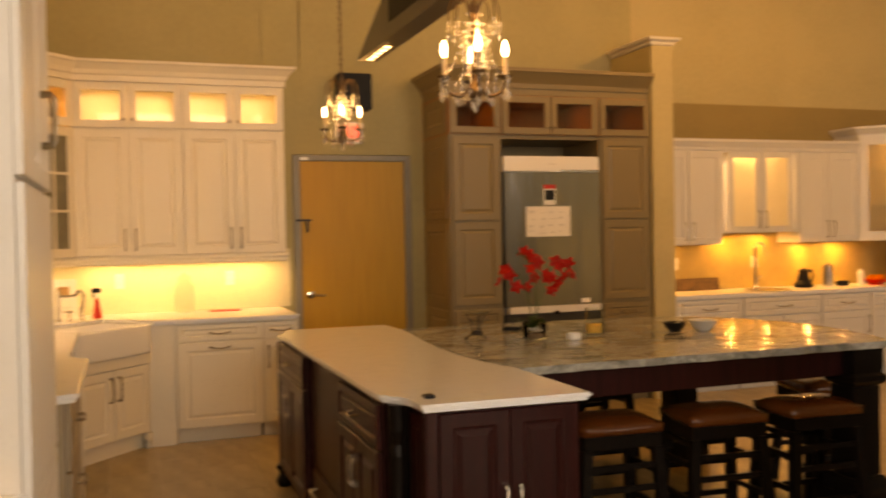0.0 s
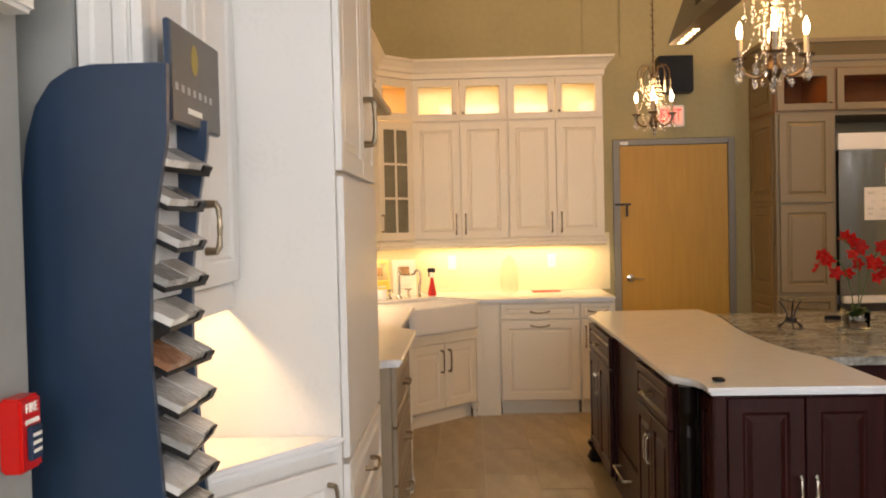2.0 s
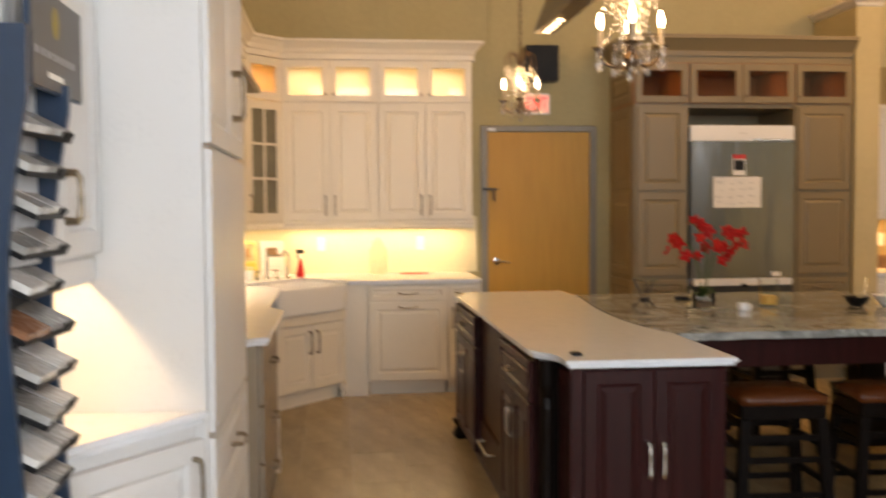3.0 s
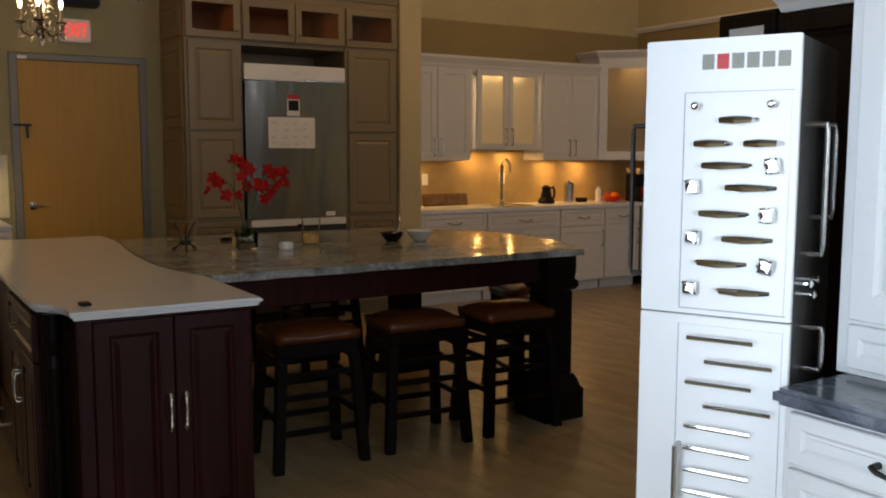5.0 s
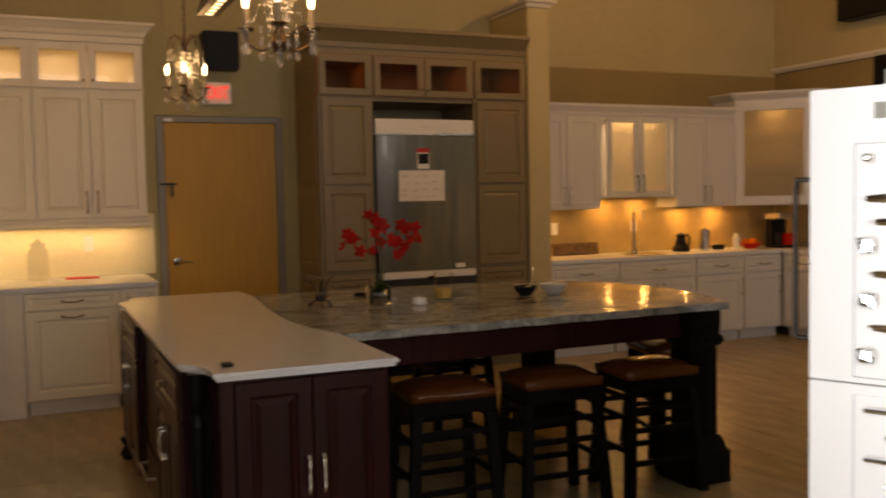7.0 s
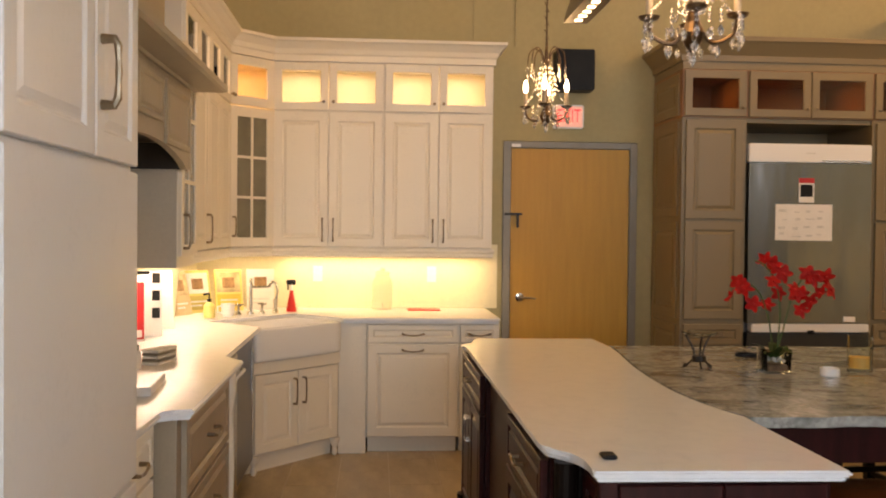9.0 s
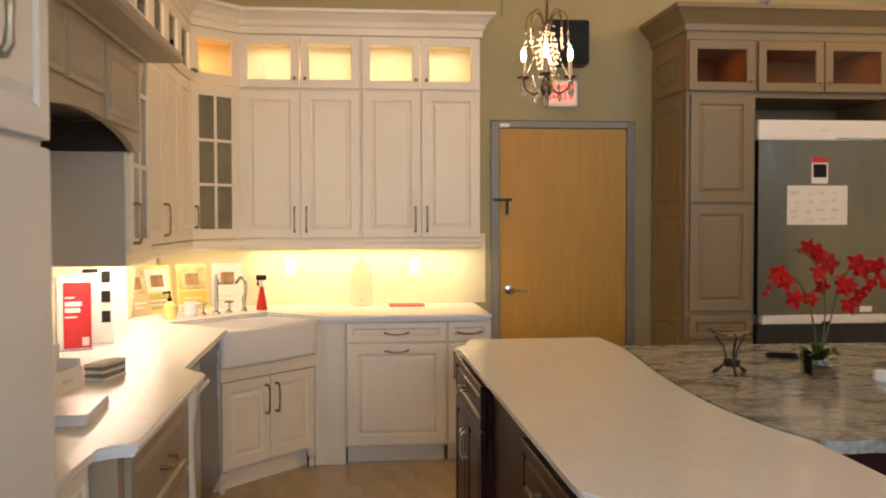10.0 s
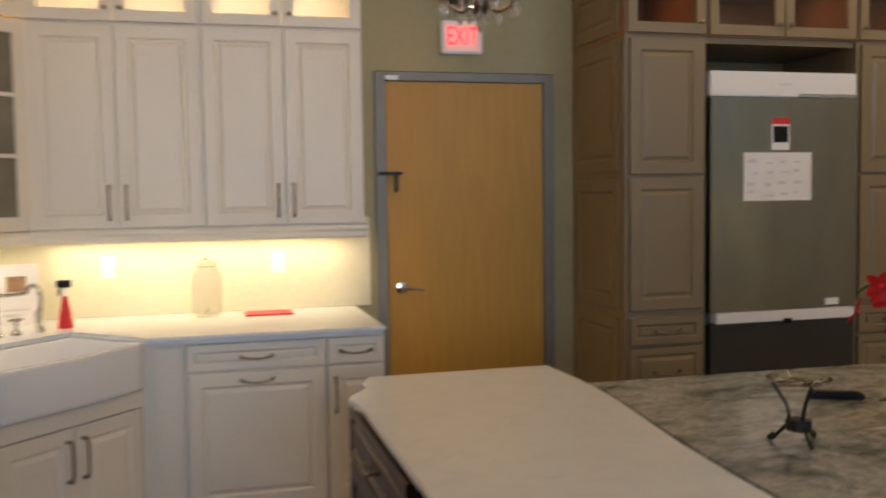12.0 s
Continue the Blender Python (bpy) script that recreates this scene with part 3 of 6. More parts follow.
part("side_panel", boxes((LW + 0.004, -2.03, -0.608, -0.590, 1.388, 2.672)), CREAM, corner)
part("back_panel", boxes((LW + 0.010, -1.775, -0.016, -0.010, 1.388, 2.672), (LW + 0.010, LW + 0.016, -0.590, -0.016, 1.388, 2.672)), CREAM, corner)
cm = pose(-2.03, -0.608, 0, 0, 0, 45)
for kind, a, b, pn in (("mullion", 1.375, 2.335, SEEDED), ("glass", 2.345, 2.685, GLASS)):
    f = part("glazed_door", sash(dg - 0.012, b - a, cols=2 if kind == "mullion" else 1, rows=3 if kind == "mullion" else 1, stile=0.065), CREAM, corner, m=cm @ pose(0.006, -0.002, a))
    p = part("pane", boxes((0.06, dg - 0.07, -0.010, -0.007, 0.06, b - a - 0.06)), pn, f)
    p.visible_shadow = False
    part("handle", pull(0.03, 0.14, 0.13, True) if kind == "mullion" else knob(0.03, 0.06), PEWTER, f)
# left run wall cabinets
cabinet("wall_cabinet", "cream raised-panel wall cabinet beside the corner", pose(-2.022, -1.45, 0, 0, 0, L90), 0.838, 0.326, 1.37, 2.34,
        [("door", 0.004, 0.42, 1.375, 2.335, ""), ("door", 0.42, 0.834, 1.375, 2.335, "")], CREAM, group=upper_group)
cabinet("wall_cabinet", "cream raised-panel wall cabinet with a bow handle", pose(-2.022, -2.10, 0, 0, 0, L90), 0.648, 0.326, 1.37, 2.34,
        [("door", 0.004, 0.644, 1.375, 2.335, "v rb")], CREAM, group=upper_group)
cabinet("glazed_wall_cabinet", "cream glazed top cabinet on the return wall", pose(-2.022, -2.10, 0, 0, 0, L90), 1.488, 0.326, 2.34, 2.69,
        [("glass", 0.004 + 0.37 * k, 0.37 * (k + 1), 2.343, 2.685, "knob r") for k in range(4)], CREAM, group=upper_group, hollow=True)
barred = cabinet("wall_cabinet", "cream wall cabinet with a barred glass door", pose(-1.955, -2.50, 0, 0, 0, L90), 0.398, 0.39, 1.31, 2.40,
        [("mullion", 0.004, 0.394, 1.36, 2.395, "v lb")], CREAM, pane=SEEDED, group=upper_group)
# greige sheet laid over the cream side to darken it as shade would
part("end_panel", boxes((LW + 0.01, -1.957, -2.508, -2.502, 1.31, 1.772), bev=0.001), HOOD_SHADE, barred, "flat end panel with its shade put into the greige", m=barred.matrix_basis.inverted())
# light rail and crown
bm = bmesh.new()
run = [(LW + 0.01, -2.098), (-2.022, -2.098), (-2.022, -0.605), (-1.757, -0.33), (-0.187, -0.33), (-0.187, -0.01)]
sweep(bm, run[1:], [(-0.02, 1.305), (0.004, 1.305), (0.012, 1.315), (0.012, 1.335), (0.020, 1.35), (0.020, 1.368), (-0.02, 1.368)])
solid("light_rail", bm, CREAM, "cream moulded light rail under the wall cabinets", "moulding")
bm = bmesh.new()
sweep(bm, [(-2.022, -2.60)] + run[2:], [(-0.02, 2.692), (0.018, 2.692), (0.018, 2.735), (0.030, 2.745), (0.040, 2.775), (0.075, 2.815), (0.092, 2.825), (0.092, 2.845), (-0.02, 2.845)])
solid("crown_moulding", bm, CREAM, "cream crown moulding on top of the wall cabinets", "moulding")

# ---- range hood ----
hood = thing("range_hood", "cream panelled mantel hood with an arched opening", "range hood")
y0, y1, hx = -4.225, -2.47, -1.90
bm = bmesh.new()
AZ, HT = 1.775, 2.15
arch = [(y0, AZ), (y0, HT), (y1, HT), (y1, AZ), (y1 - 0.10, AZ)]
n = 18
arch += [(y1 - 0.10 - 1.32 * k / n, AZ + 0.085 * math.sin(math.pi * k / n) ** 0.7) for k in range(1, n + 1)]
rings(bm, [[(hx, a, z) for a, z in arch], [(hx - 0.03, a, z) for a, z in arch]])
part("arched_front", bm, FLATGREY, hood)
part("side_panel", boxes((LW + 0.01, hx - 0.03, y1 - 0.025, y1, AZ, HT)), FLATGREY, hood)
part("side_panel", boxes((LW + 0.01, hx - 0.03, y0, y0 + 0.025, AZ, HT)), FLATGREY, hood)
part("liner", boxes((LW + 0.012, hx - 0.032, y0 + 0.026, y1 - 0.026, 1.90, 1.92), (LW + 0.012, hx - 0.032, y1 - 0.031, y1 - 0.027, AZ, 1.899), (LW + 0.012, LW + 0.02, y0 + 0.03, y1 - 0.032, AZ, 1.899)), HOOD_LINER, hood, "dark metal hood liner")
for a, b in ((-4.16, -3.93), (-3.88, -3.49), (-3.46, -3.06), (-3.01, -2.54)):
    bm = front(b - a, 0.19 if -3.9 < a < -3.1 else 0.27, 0.012, 0.02)
    part("panel", bm, FLATGREY, hood, m=pose(hx + 0.001, a, 1.93 if -3.9 < a < -3.1 else 1.85, 0, 0, L90))
bm = bmesh.new()
sweep(bm, [(LW + 0.01, y0 - 0.005), (hx - 0.02, y0 - 0.005), (hx - 0.02, y1 + 0.005), (LW + 0.01, y1 + 0.005)], [(0, 2.151), (0.03, 2.151), (0.04, 2.160), (0.15, 2.166), (0.165, 2.175), (0.165, 2.20), (0, 2.20)])
part("mantel_shelf", bm, FLATGREY, hood)
part("chimney_breast", boxes((LW + 0.01, -2.0, y0 + 0.05, y1 - 0.1, 2.201, 2.84), bev=0.004), FLATGREY, hood)

# ---- cream kitchen: base cabinets ----
BF = -0.765
base_group = "cream base cabinets"
cabinet("base_cabinet", "cream base cabinet with a drawer over a wide door", pose(-1.075, BF, 0), 0.62, 0.76, 0, 0.878,
        [("drawer", 0.004, 0.616, 0.745, 0.872, "h m"), ("door", 0.004, 0.616, 0.115, 0.74, "h t")], CREAM, group=base_group, toe=0.105)
cabinet("base_cabinet", "narrow cream base cabinet with one drawer and door", pose(-0.455, BF, 0), 0.275, 0.76, 0, 0.878,
        [("drawer", 0.004, 0.271, 0.745, 0.872, "h m"), ("door", 0.004, 0.271, 0.115, 0.74, "v lt")], CREAM, group=base_group, toe=0.105)
pil = solid("filler_post", boxes((-1.262, -1.077, BF - 0.005, BF + 0.10, 0.0, 0.878), (-1.20, -1.11, BF - 0.018, BF - 0.004, 0.03, 0.86), bev=0.004), CREAM, "fluted cream filler post beside the sink", "filler post")
# diagonal sink base
SA, ln = radians(47.5), 0.75
su, sv = (math.cos(SA), math.sin(SA)), (-math.sin(SA), math.cos(SA))
sl = (-1.263 - ln * su[0], -0.772 - ln * su[1])
sm = pose(sl[0], sl[1], 0, 0, 0, 47.5)
sink_base = cabinet("sink_cabinet", "cream diagonal sink cabinet with two doors", sm, ln, 0.44, 0, 0.688,
                    [("door", 0.02, ln / 2, 0.125, 0.612, "v rt"), ("door", ln / 2, ln - 0.02, 0.125, 0.612, "v lt")], CREAM, toe=0.115)
part("rail", boxes((0, ln, -0.022, 0.0, 0.616, 0.688), bev=0.002), CREAM, sink_base)
for fx in (0.03, ln - 0.03):
    bm = bmesh.new()
    lathe(bm, [(0.012, 0), (0.020, 0.02), (0.014, 0.05), (0.030, 0.085), (0.034, 0.115)], 14, (fx, 0.0, 0))
    part("turned_foot", bm, CREAM, sink_base)
sink = thing("farmhouse_sink", "white fireclay apron-front sink in the corner", "sink", sm)
o = 0.045
bm = bmesh.new()
# the apron bows forward and its ends are rounded
bow = [(0.025 + (ln - 0.05) * k / 12, -o - 0.018 * math.sin(math.pi * k / 12)) for k in range(13)]
outer = [(0.008, -o + 0.02)] + bow + [(ln - 0.008, -o + 0.02), (ln - 0.004, 0.42), (0.004, 0.42)]


def rim(inset):
    return [(min(max(x, 0.004 + inset), ln - 0.004 - inset), min(max(y + (inset if y < 0.1 else 0), -1), 0.42 - inset)) for x, y in outer]


rings(bm, [[(x, y, z) for x, y in rim(k)] for k, z in ((0.012, 0.690), (0.003, 0.698), (0.0, 0.712), (0.0, 0.878), (0.003, 0.889), (0.010, 0.893), (0.026, 0.893), (0.032, 0.887), (0.045, 0.72))])
for f in bm.faces:
    f.smooth = True
part("basin", bm, PORCELAIN, sink)
bm = bmesh.new()
lathe(bm, [(0.045, 0.721), (0.044, 0.725), (0.02, 0.7225)], 18, (ln / 2, 0.2, 0))
part("drain", bm, STEEL, sink, "round steel drain")

# left run bases: x of the fronts
def left_base(name, label, ya, yb, xf, fr, mat, toe=0.10):
    w = yb - ya
    return cabinet(name, label, pose(xf, ya, 0, 0, 0, L90), w, xf - LW - 0.004, 0, 0.878, [(k, a * w + 0.003, b * w - 0.003, c, d, h) for k, a, b, c, d, h in fr], mat, group=base_group, toe=toe)


left_base("base_cabinet", "cream drawer base beside the tall cabinet", -4.408, -3.90, -1.745, [("drawer", 0, 1, 0.70, 0.872, "h m"), ("door", 0, 0.5, 0.115, 0.695, "v rt"), ("door", 0.5, 1, 0.115, 0.695, "v lt")], CREAM)
left_base("drawer_cabinet", "taupe drawer base set forward under the hood", -3.895, -2.90, -1.655, [("drawer", 0.06, 0.94, 0.60, 0.872, "h m"), ("drawer", 0.06, 0.94, 0.34, 0.595, "h m"), ("drawer", 0.06, 0.94, 0.10, 0.335, "h m")], TAUPE_FRONT)
bm = boxes((-1.80, -1.66, -2.898, -2.80, 0.0, 0.878), bev=0.004)
lathe(bm, [(0.02, 0.02), (0.03, 0.08), (0.018, 0.16), (0.026, 0.45), (0.018, 0.70), (0.032, 0.80), (0.03, 0.87)], 14, (-1.655, -2.85, 0))
solid("filler_post", bm, CREAM, "cream turned post at the end of the drawer base", "filler post")
dw = thing("dishwasher", "stainless steel dishwasher with a bar handle", "dishwasher", pose(-1.745, -2.79, 0, 0, 0, L90))
part("body", boxes((0.0, 0.60, 0.0, 0.55, 0.10, 0.875), bev=0.003), SILL_STEEL, dw)
part("door", boxes((0.004, 0.596, -0.03, -0.001, 0.11, 0.87), bev=0.006), STEEL, dw)
part("plinth", boxes((0.0, 0.60, 0.05, 0.5, 0.0, 0.10)), BLACK, dw)
bm = bmesh.new()
tube(bm, [(0.06, -0.03, 0.79), (0.06, -0.07, 0.79), (0.54, -0.07, 0.79), (0.54, -0.03, 0.79)], 0.010)
part("handle", bm, CHROME, dw)
wf = left_base("drinks_fridge", "dark steel drinks fridge next to the sink", -2.185, -1.365, -1.765, [("plain", 0, 1, 0.115, 0.872, "")], GRAPHITE)
part("side_strip", boxes((0.76, 0.816, -0.024, -0.0215, 0.13, 0.86), bev=0.001), STEEL, wf, "brushed steel door edge")
part("handle", boxes((0.69, 0.735, -0.034, -0.0215, 0.56, 0.80), bev=0.003), STEEL, wf, "flat steel handle")

# worktops
TOP, UND = 0.915, 0.879


def corner_pt(a, b):
    """A plan point by its way along and behind the sink's front."""
    return (sl[0] + a * su[0] + b * sv[0], sl[1] + a * su[1] + b * sv[1])


worktop("worktop", [(LW + 0.01, -4.41), (-1.70, -4.41), (-1.70, -3.93), (-1.665, -3.905), (-1.60, -3.90), (-1.60, -2.79), (-1.64, -2.77), (-1.705, -2.66), (-1.705, -1.45), (-1.697, -1.39), (-1.722, -1.368), corner_pt(-0.006, -0.035), corner_pt(-0.006, 0.426), corner_pt(ln + 0.006, 0.426), corner_pt(ln + 0.006, -0.03), (-1.235, -0.82), (-0.18, -0.82), (-0.18, -0.006), (LW + 0.01, -0.006)], UND, TOP, QUARTZ, "white quartz worktop with shaped edges round the corner")

# ---- tall cabinet and coffee niche ----
cabinet("tall_cabinet", "tall white cabinet with raised-panel doors", pose(-1.667, -5.312, 0, 0, 0, L90), 0.90, 0.675, 0, 3.0,
        [("door", 0.02, 0.53, 1.655, 2.98, ""), ("door", 0.535, 0.895, 1.655, 2.98, "V lc"), ("plain", 0.02, 0.895, 0.84, 1.645, ""), ("drawer", 0.02, 0.895, 0.60, 0.83, "h m"), ("drawer", 0.02, 0.895, 0.36, 0.595, "h m"), ("drawer", 0.02, 0.895, 0.11, 0.355, "h m")], WHITE, toe=0.10)
bm = bmesh.new()
sweep(bm, [(LW + 0.01, -5.314), (-1.667, -5.314), (-1.667, -4.414)], [(0.001, 2.70), (0.02, 2.72), (0.03, 2.75), (0.07, 2.79), (0.08, 2.82), (0.001, 2.82)])
solid("crown_moulding", bm, WHITE, "white moulding round the tall cabinet", "moulding")
niche_top = cabinet("niche_wall_cabinet", "white wall cabinet over the lit coffee niche", pose(-1.957, -6.05, 0, 0, 0, L90), 0.732, 0.388, 1.35, 3.0,
        [("door", 0.004, 0.365, 1.355, 2.98, ""), ("door", 0.365, 0.731, 1.355, 2.98, "s lb")], WHITE)
# shade on the cabinet's side, put in as a strip of grey
tagged(part("trim_niche_shade", boxes((LW + 0.01, -2.060, -6.085, -6.053, 1.30, 3.0), bev=0.002), GREY_WALL), "grey strip standing in for the shaded side of the niche cabinet", "filler", kind="structure")
part("end_panel", front(0.098, 1.64, 0.012, 0.026, True), WHITE, niche_top, m=niche_top.matrix_basis.inverted() @ pose(-2.057, -6.052, 1.352))
solid("niche_light_rail", boxes((-1.985, -1.955, -6.05, -5.318, 1.28, 1.348), bev=0.004), WHITE, "white light rail under the niche cabinet", "moulding")
ang = math.degrees(math.atan2(0.36, 0.28))
niche = thing("niche_base_cabinet", "white base cabinet set at an angle below the niche", "cabinet")
plan = [(LW + 0.01, -5.318), (-1.70, -5.318), (-1.965, -5.68), (-2.0, -6.1), (LW + 0.01, -6.1)]
part("body", prism(bmesh.new(), plan, 0.0, 0.874, 0.002), WHITE, niche)
f = part("door", front(0.44, 0.72, 0.02), WHITE, niche, m=pose(-1.965, -5.68, 0.12, 0, 0, ang) @ pose(0.012, -0.001, 0))
part("handle", pull(0.40, 0.60, 0.14, True), PEWTER, f)
worktop("niche_worktop", [(LW + 0.01, -5.316), (-1.655, -5.316), (-1.935, -5.685), (-1.96, -6.1), (LW + 0.01, -6.1)], 0.876, TOP, QUARTZ, "white quartz worktop lit by the niche lamp")

# ---- island ----
def curve(points, n):
    """Points on a smooth line through the given ones."""
    out = []
    for i in range(len(points) - 1):
        p0, p1, p2, p3 = (Vector(points[max(0, min(len(points) - 1, i + k))]) for k in (-1, 0, 1, 2))
        for k in range(n):
            t = k / n
            out.append(tuple(0.5 * (2 * p1 + (p2 - p0) * t + (2 * p0 - 5 * p1 + 4 * p2 - p3) * t * t + (3 * p1 - p0 - 3 * p2 + p3) * t ** 3)))
    return out + [tuple(points[-1])]


seam = curve([(0.175, -2.10), (0.172, -2.42), (0.105, -3.02), (0.082, -3.55), (0.115, -3.88), (0.165, -4.07)], 6)
notch = curve([(-0.485, -4.70), (-0.482, -4.58), (-0.51, -4.49), (-0.555, -4.44), (-0.565, -4.37)], 4)
worktop("worktop", [(0.162, -4.715)] + seam[::-1] + [(0.175, -1.94), (-0.47, -1.94), (-0.50, -2.02), (-0.50, -2.12), (-0.53, -2.16), (-0.57, -2.20), (-0.582, -2.26), (-0.555, -2.33), (-0.56, -2.42)] + notch[::-1], 0.886, TOP, QUARTZ_ISLAND, "white quartz island top with a curved seam")
isl = thing("island_cabinet", "dark cherry island cabinet with raised panels", "kitchen island")
part("body", boxes((-0.44, 0.14, -4.65, -2.0, 0.09, 0.885), bev=0.003), CHERRY, isl)
part("plinth", boxes((-0.43, 0.13, -4.61, -2.03, 0.0, 0.09), bev=0.003), CHERRY, isl)
part("base_moulding", boxes((-0.46, 0.155, -4.67, -4.65, 0.0, 0.10), bev=0.006), CHERRY, isl)
for a, hs in ((-0.412, 1), (-0.144, -1)):
    f = part("door", front(0.264, 0.757, 0.022, 0.05), CHERRY, isl, m=pose(a, -4.651, 0.115))
    part("handle", pull(0.241 if hs > 0 else 0.026, 0.425, 0.125, True, 0.0055, 0.03, -0.022), CHROME, f, "chrome rope-twist handle")
part("corner_post", boxes((-0.462, -0.416, -4.672, -4.640, 0.0, 0.885), bev=0.005), CHERRY, isl)
part("end_panel", front(0.155, 0.75, 0.02, 0.035), CHERRY, isl, m=pose(-0.441, -4.475, 0.11, 0, 0, -90))
part("post_block", boxes((-0.525, -0.441, -4.465, -4.402, 0.09, 0.885), bev=0.012), BLACKWOOD, isl)
bm = bmesh.new()
lathe(bm, [(0.034, 0.0), (0.034, 0.10), (0.022, 0.13), (0.030, 0.20), (0.025, 0.45), (0.031, 0.70), (0.022, 0.74), (0.034, 0.79), (0.034, 0.885)], 16, (-0.505, -4.478, 0))
part("turned_post", bm, BLACKWOOD, isl)
# aisle side: units set forward
part("side_unit", boxes((-0.535, -0.441, -4.40, -3.72, 0.09, 0.885), bev=0.003), CHERRY, isl)
part("side_unit", boxes((-0.535, -0.441, -2.94, -2.10, 0.09, 0.885), bev=0.003), CHERRY, isl)
part("appliance_panel", boxes((-0.515, -0.441, -3.715, -2.945, 0.30, 0.872), bev=0.003), BROWNWOOD, isl, "flat brown wood appliance panel")
part("appliance_drawer", boxes((-0.525, -0.441, -3.715, -2.945, 0.09, 0.295), bev=0.003), BROWNWOOD, isl)
part("plinth", boxes((-0.50, -0.441, -4.38, -2.12, 0.0, 0.09)), CHERRY, isl)
for ya, w in ((-3.725, 0.67), (-2.105, 0.83)):
    mm = pose(-0.536, ya, 0, 0, 0, -90)
    for kind, a, b in (("drawer", 0.70, 0.865), ("door", 0.11, 0.69)):
        f = part(kind, front(w / 2 - 0.012 if kind == "door" else w - 0.02, b - a, 0.022, 0.05 if kind == "door" else 0.03), CHERRY, isl, m=mm @ pose(0.01, -0.001, a))
        if kind == "door":
            g = part(kind, front(w / 2 - 0.012, b - a, 0.022, 0.05), CHERRY, isl, m=mm @ pose(w / 2 + 0.002, -0.001, a))
            part("handle", pull(0.028, (b - a) - 0.14, 0.11, True, 0.0045, 0.026, -0.022), CHROME, g, "bright bow handle")
        part("handle", pull((w - 0.02) / 2, (b - a) / 2, 0.10, False, 0.0045, 0.026, -0.022) if kind == "drawer" else pull(w / 2 - 0.035, (b - a) - 0.14, 0.11, True, 0.0045, 0.026, -0.022), CHROME if kind == "door" else PEWTER, f, "bright bow handle" if kind == "door" else "dark pewter bow handle")
bm = bmesh.new()
tube(bm, [(-0.53, -3.4, 0.22), (-0.57, -3.4, 0.22), (-0.57, -3.1, 0.22), (-0.53, -3.1, 0.22)], 0.007)
part("handle", bm, PEWTER, isl)
for ya in (-4.37, -2.16):
    bm = bmesh.new()
    lathe(bm, [(0.035, 0.0), (0.055, 0.03), (0.03, 0.08), (0.05, 0.11), (0.05, 0.13)], 14, (-0.535, ya, 0))
    part("bun_foot", bm, BLACKWOOD, isl)
solid("remote_key", boxes((-0.432, -0.395, -4.59, -4.54, TOP + 0.0005, TOP + 0.012), bev=0.003), BLACK, "small black key fob on the island top", "key fob")

# ---- granite table ----
rng = random.Random(4)
ragged = [(0.165 + (2.215 - 0.165) * k / 44, -4.075 + rng.uniform(-0.010, 0.010)) for k in range(1, 45)]
right = curve([(2.225, -4.06), (2.35, -3.72), (2.42, -3.32), (2.36, -2.90), (2.15, -2.55), (1.75, -2.36), (1.2, -2.30)], 5)
gseam = [(x + 0.009, y) for x, y in seam if y < -2.25]
bm = bmesh.new()
prism(bm, [(0.169, -4.072)] + ragged + right + [(0.9, -2.29), (0.178, -2.28)] + gseam, 0.884, TOP + 0.003, 0.008, 2)
solid("worktop", bm, GRANITE, "polished grey-green granite table top with a chiselled edge", "worktop")
tab = thing("bar_table", "black-brown wooden table frame under the granite", "table")
part("apron", boxes((0.16, 2.14, -3.985, -3.945, 0.745, 0.882), bev=0.004), CHERRY, tab)
part("apron", boxes((0.16, 1.9, -2.50, -2.46, 0.745, 0.882), bev=0.004), CHERRY, tab)
part("apron", boxes((2.04, 2.08, -3.86, -2.70, 0.745, 0.882), bev=0.004), CHERRY, tab)


def table_post(x, y):
    p = part("post", boxes((x - 0.085, x + 0.085, y - 0.085, y + 0.085, 0.24, 0.70), bev=0.008), BLACKWOOD, tab)
    bm = bmesh.new()
    rings(bm, [[(x - r, y - r, z), (x + r, y - r, z), (x + r, y + r, z), (x - r, y + r, z)] for r, z in ((0.13, 0), (0.13, 0.16), (0.115, 0.18), (0.105, 0.215), (0.09, 0.24))])
    part("foot", bm, BLACKWOOD, tab)
    bm = bmesh.new()
    rings(bm, [[(x - r, y - r, z), (x + r, y - r, z), (x + r, y + r, z), (x - r, y + r, z)] for r, z in ((0.09, 0.70), (0.105, 0.72), (0.105, 0.745), (0.09, 0.76), (0.095, 0.80), (0.095, 0.882))])
    part("capital", bm, BLACKWOOD, tab)
    return p


table_post(2.08, -3.965)
table_post(1.95, -2.60)

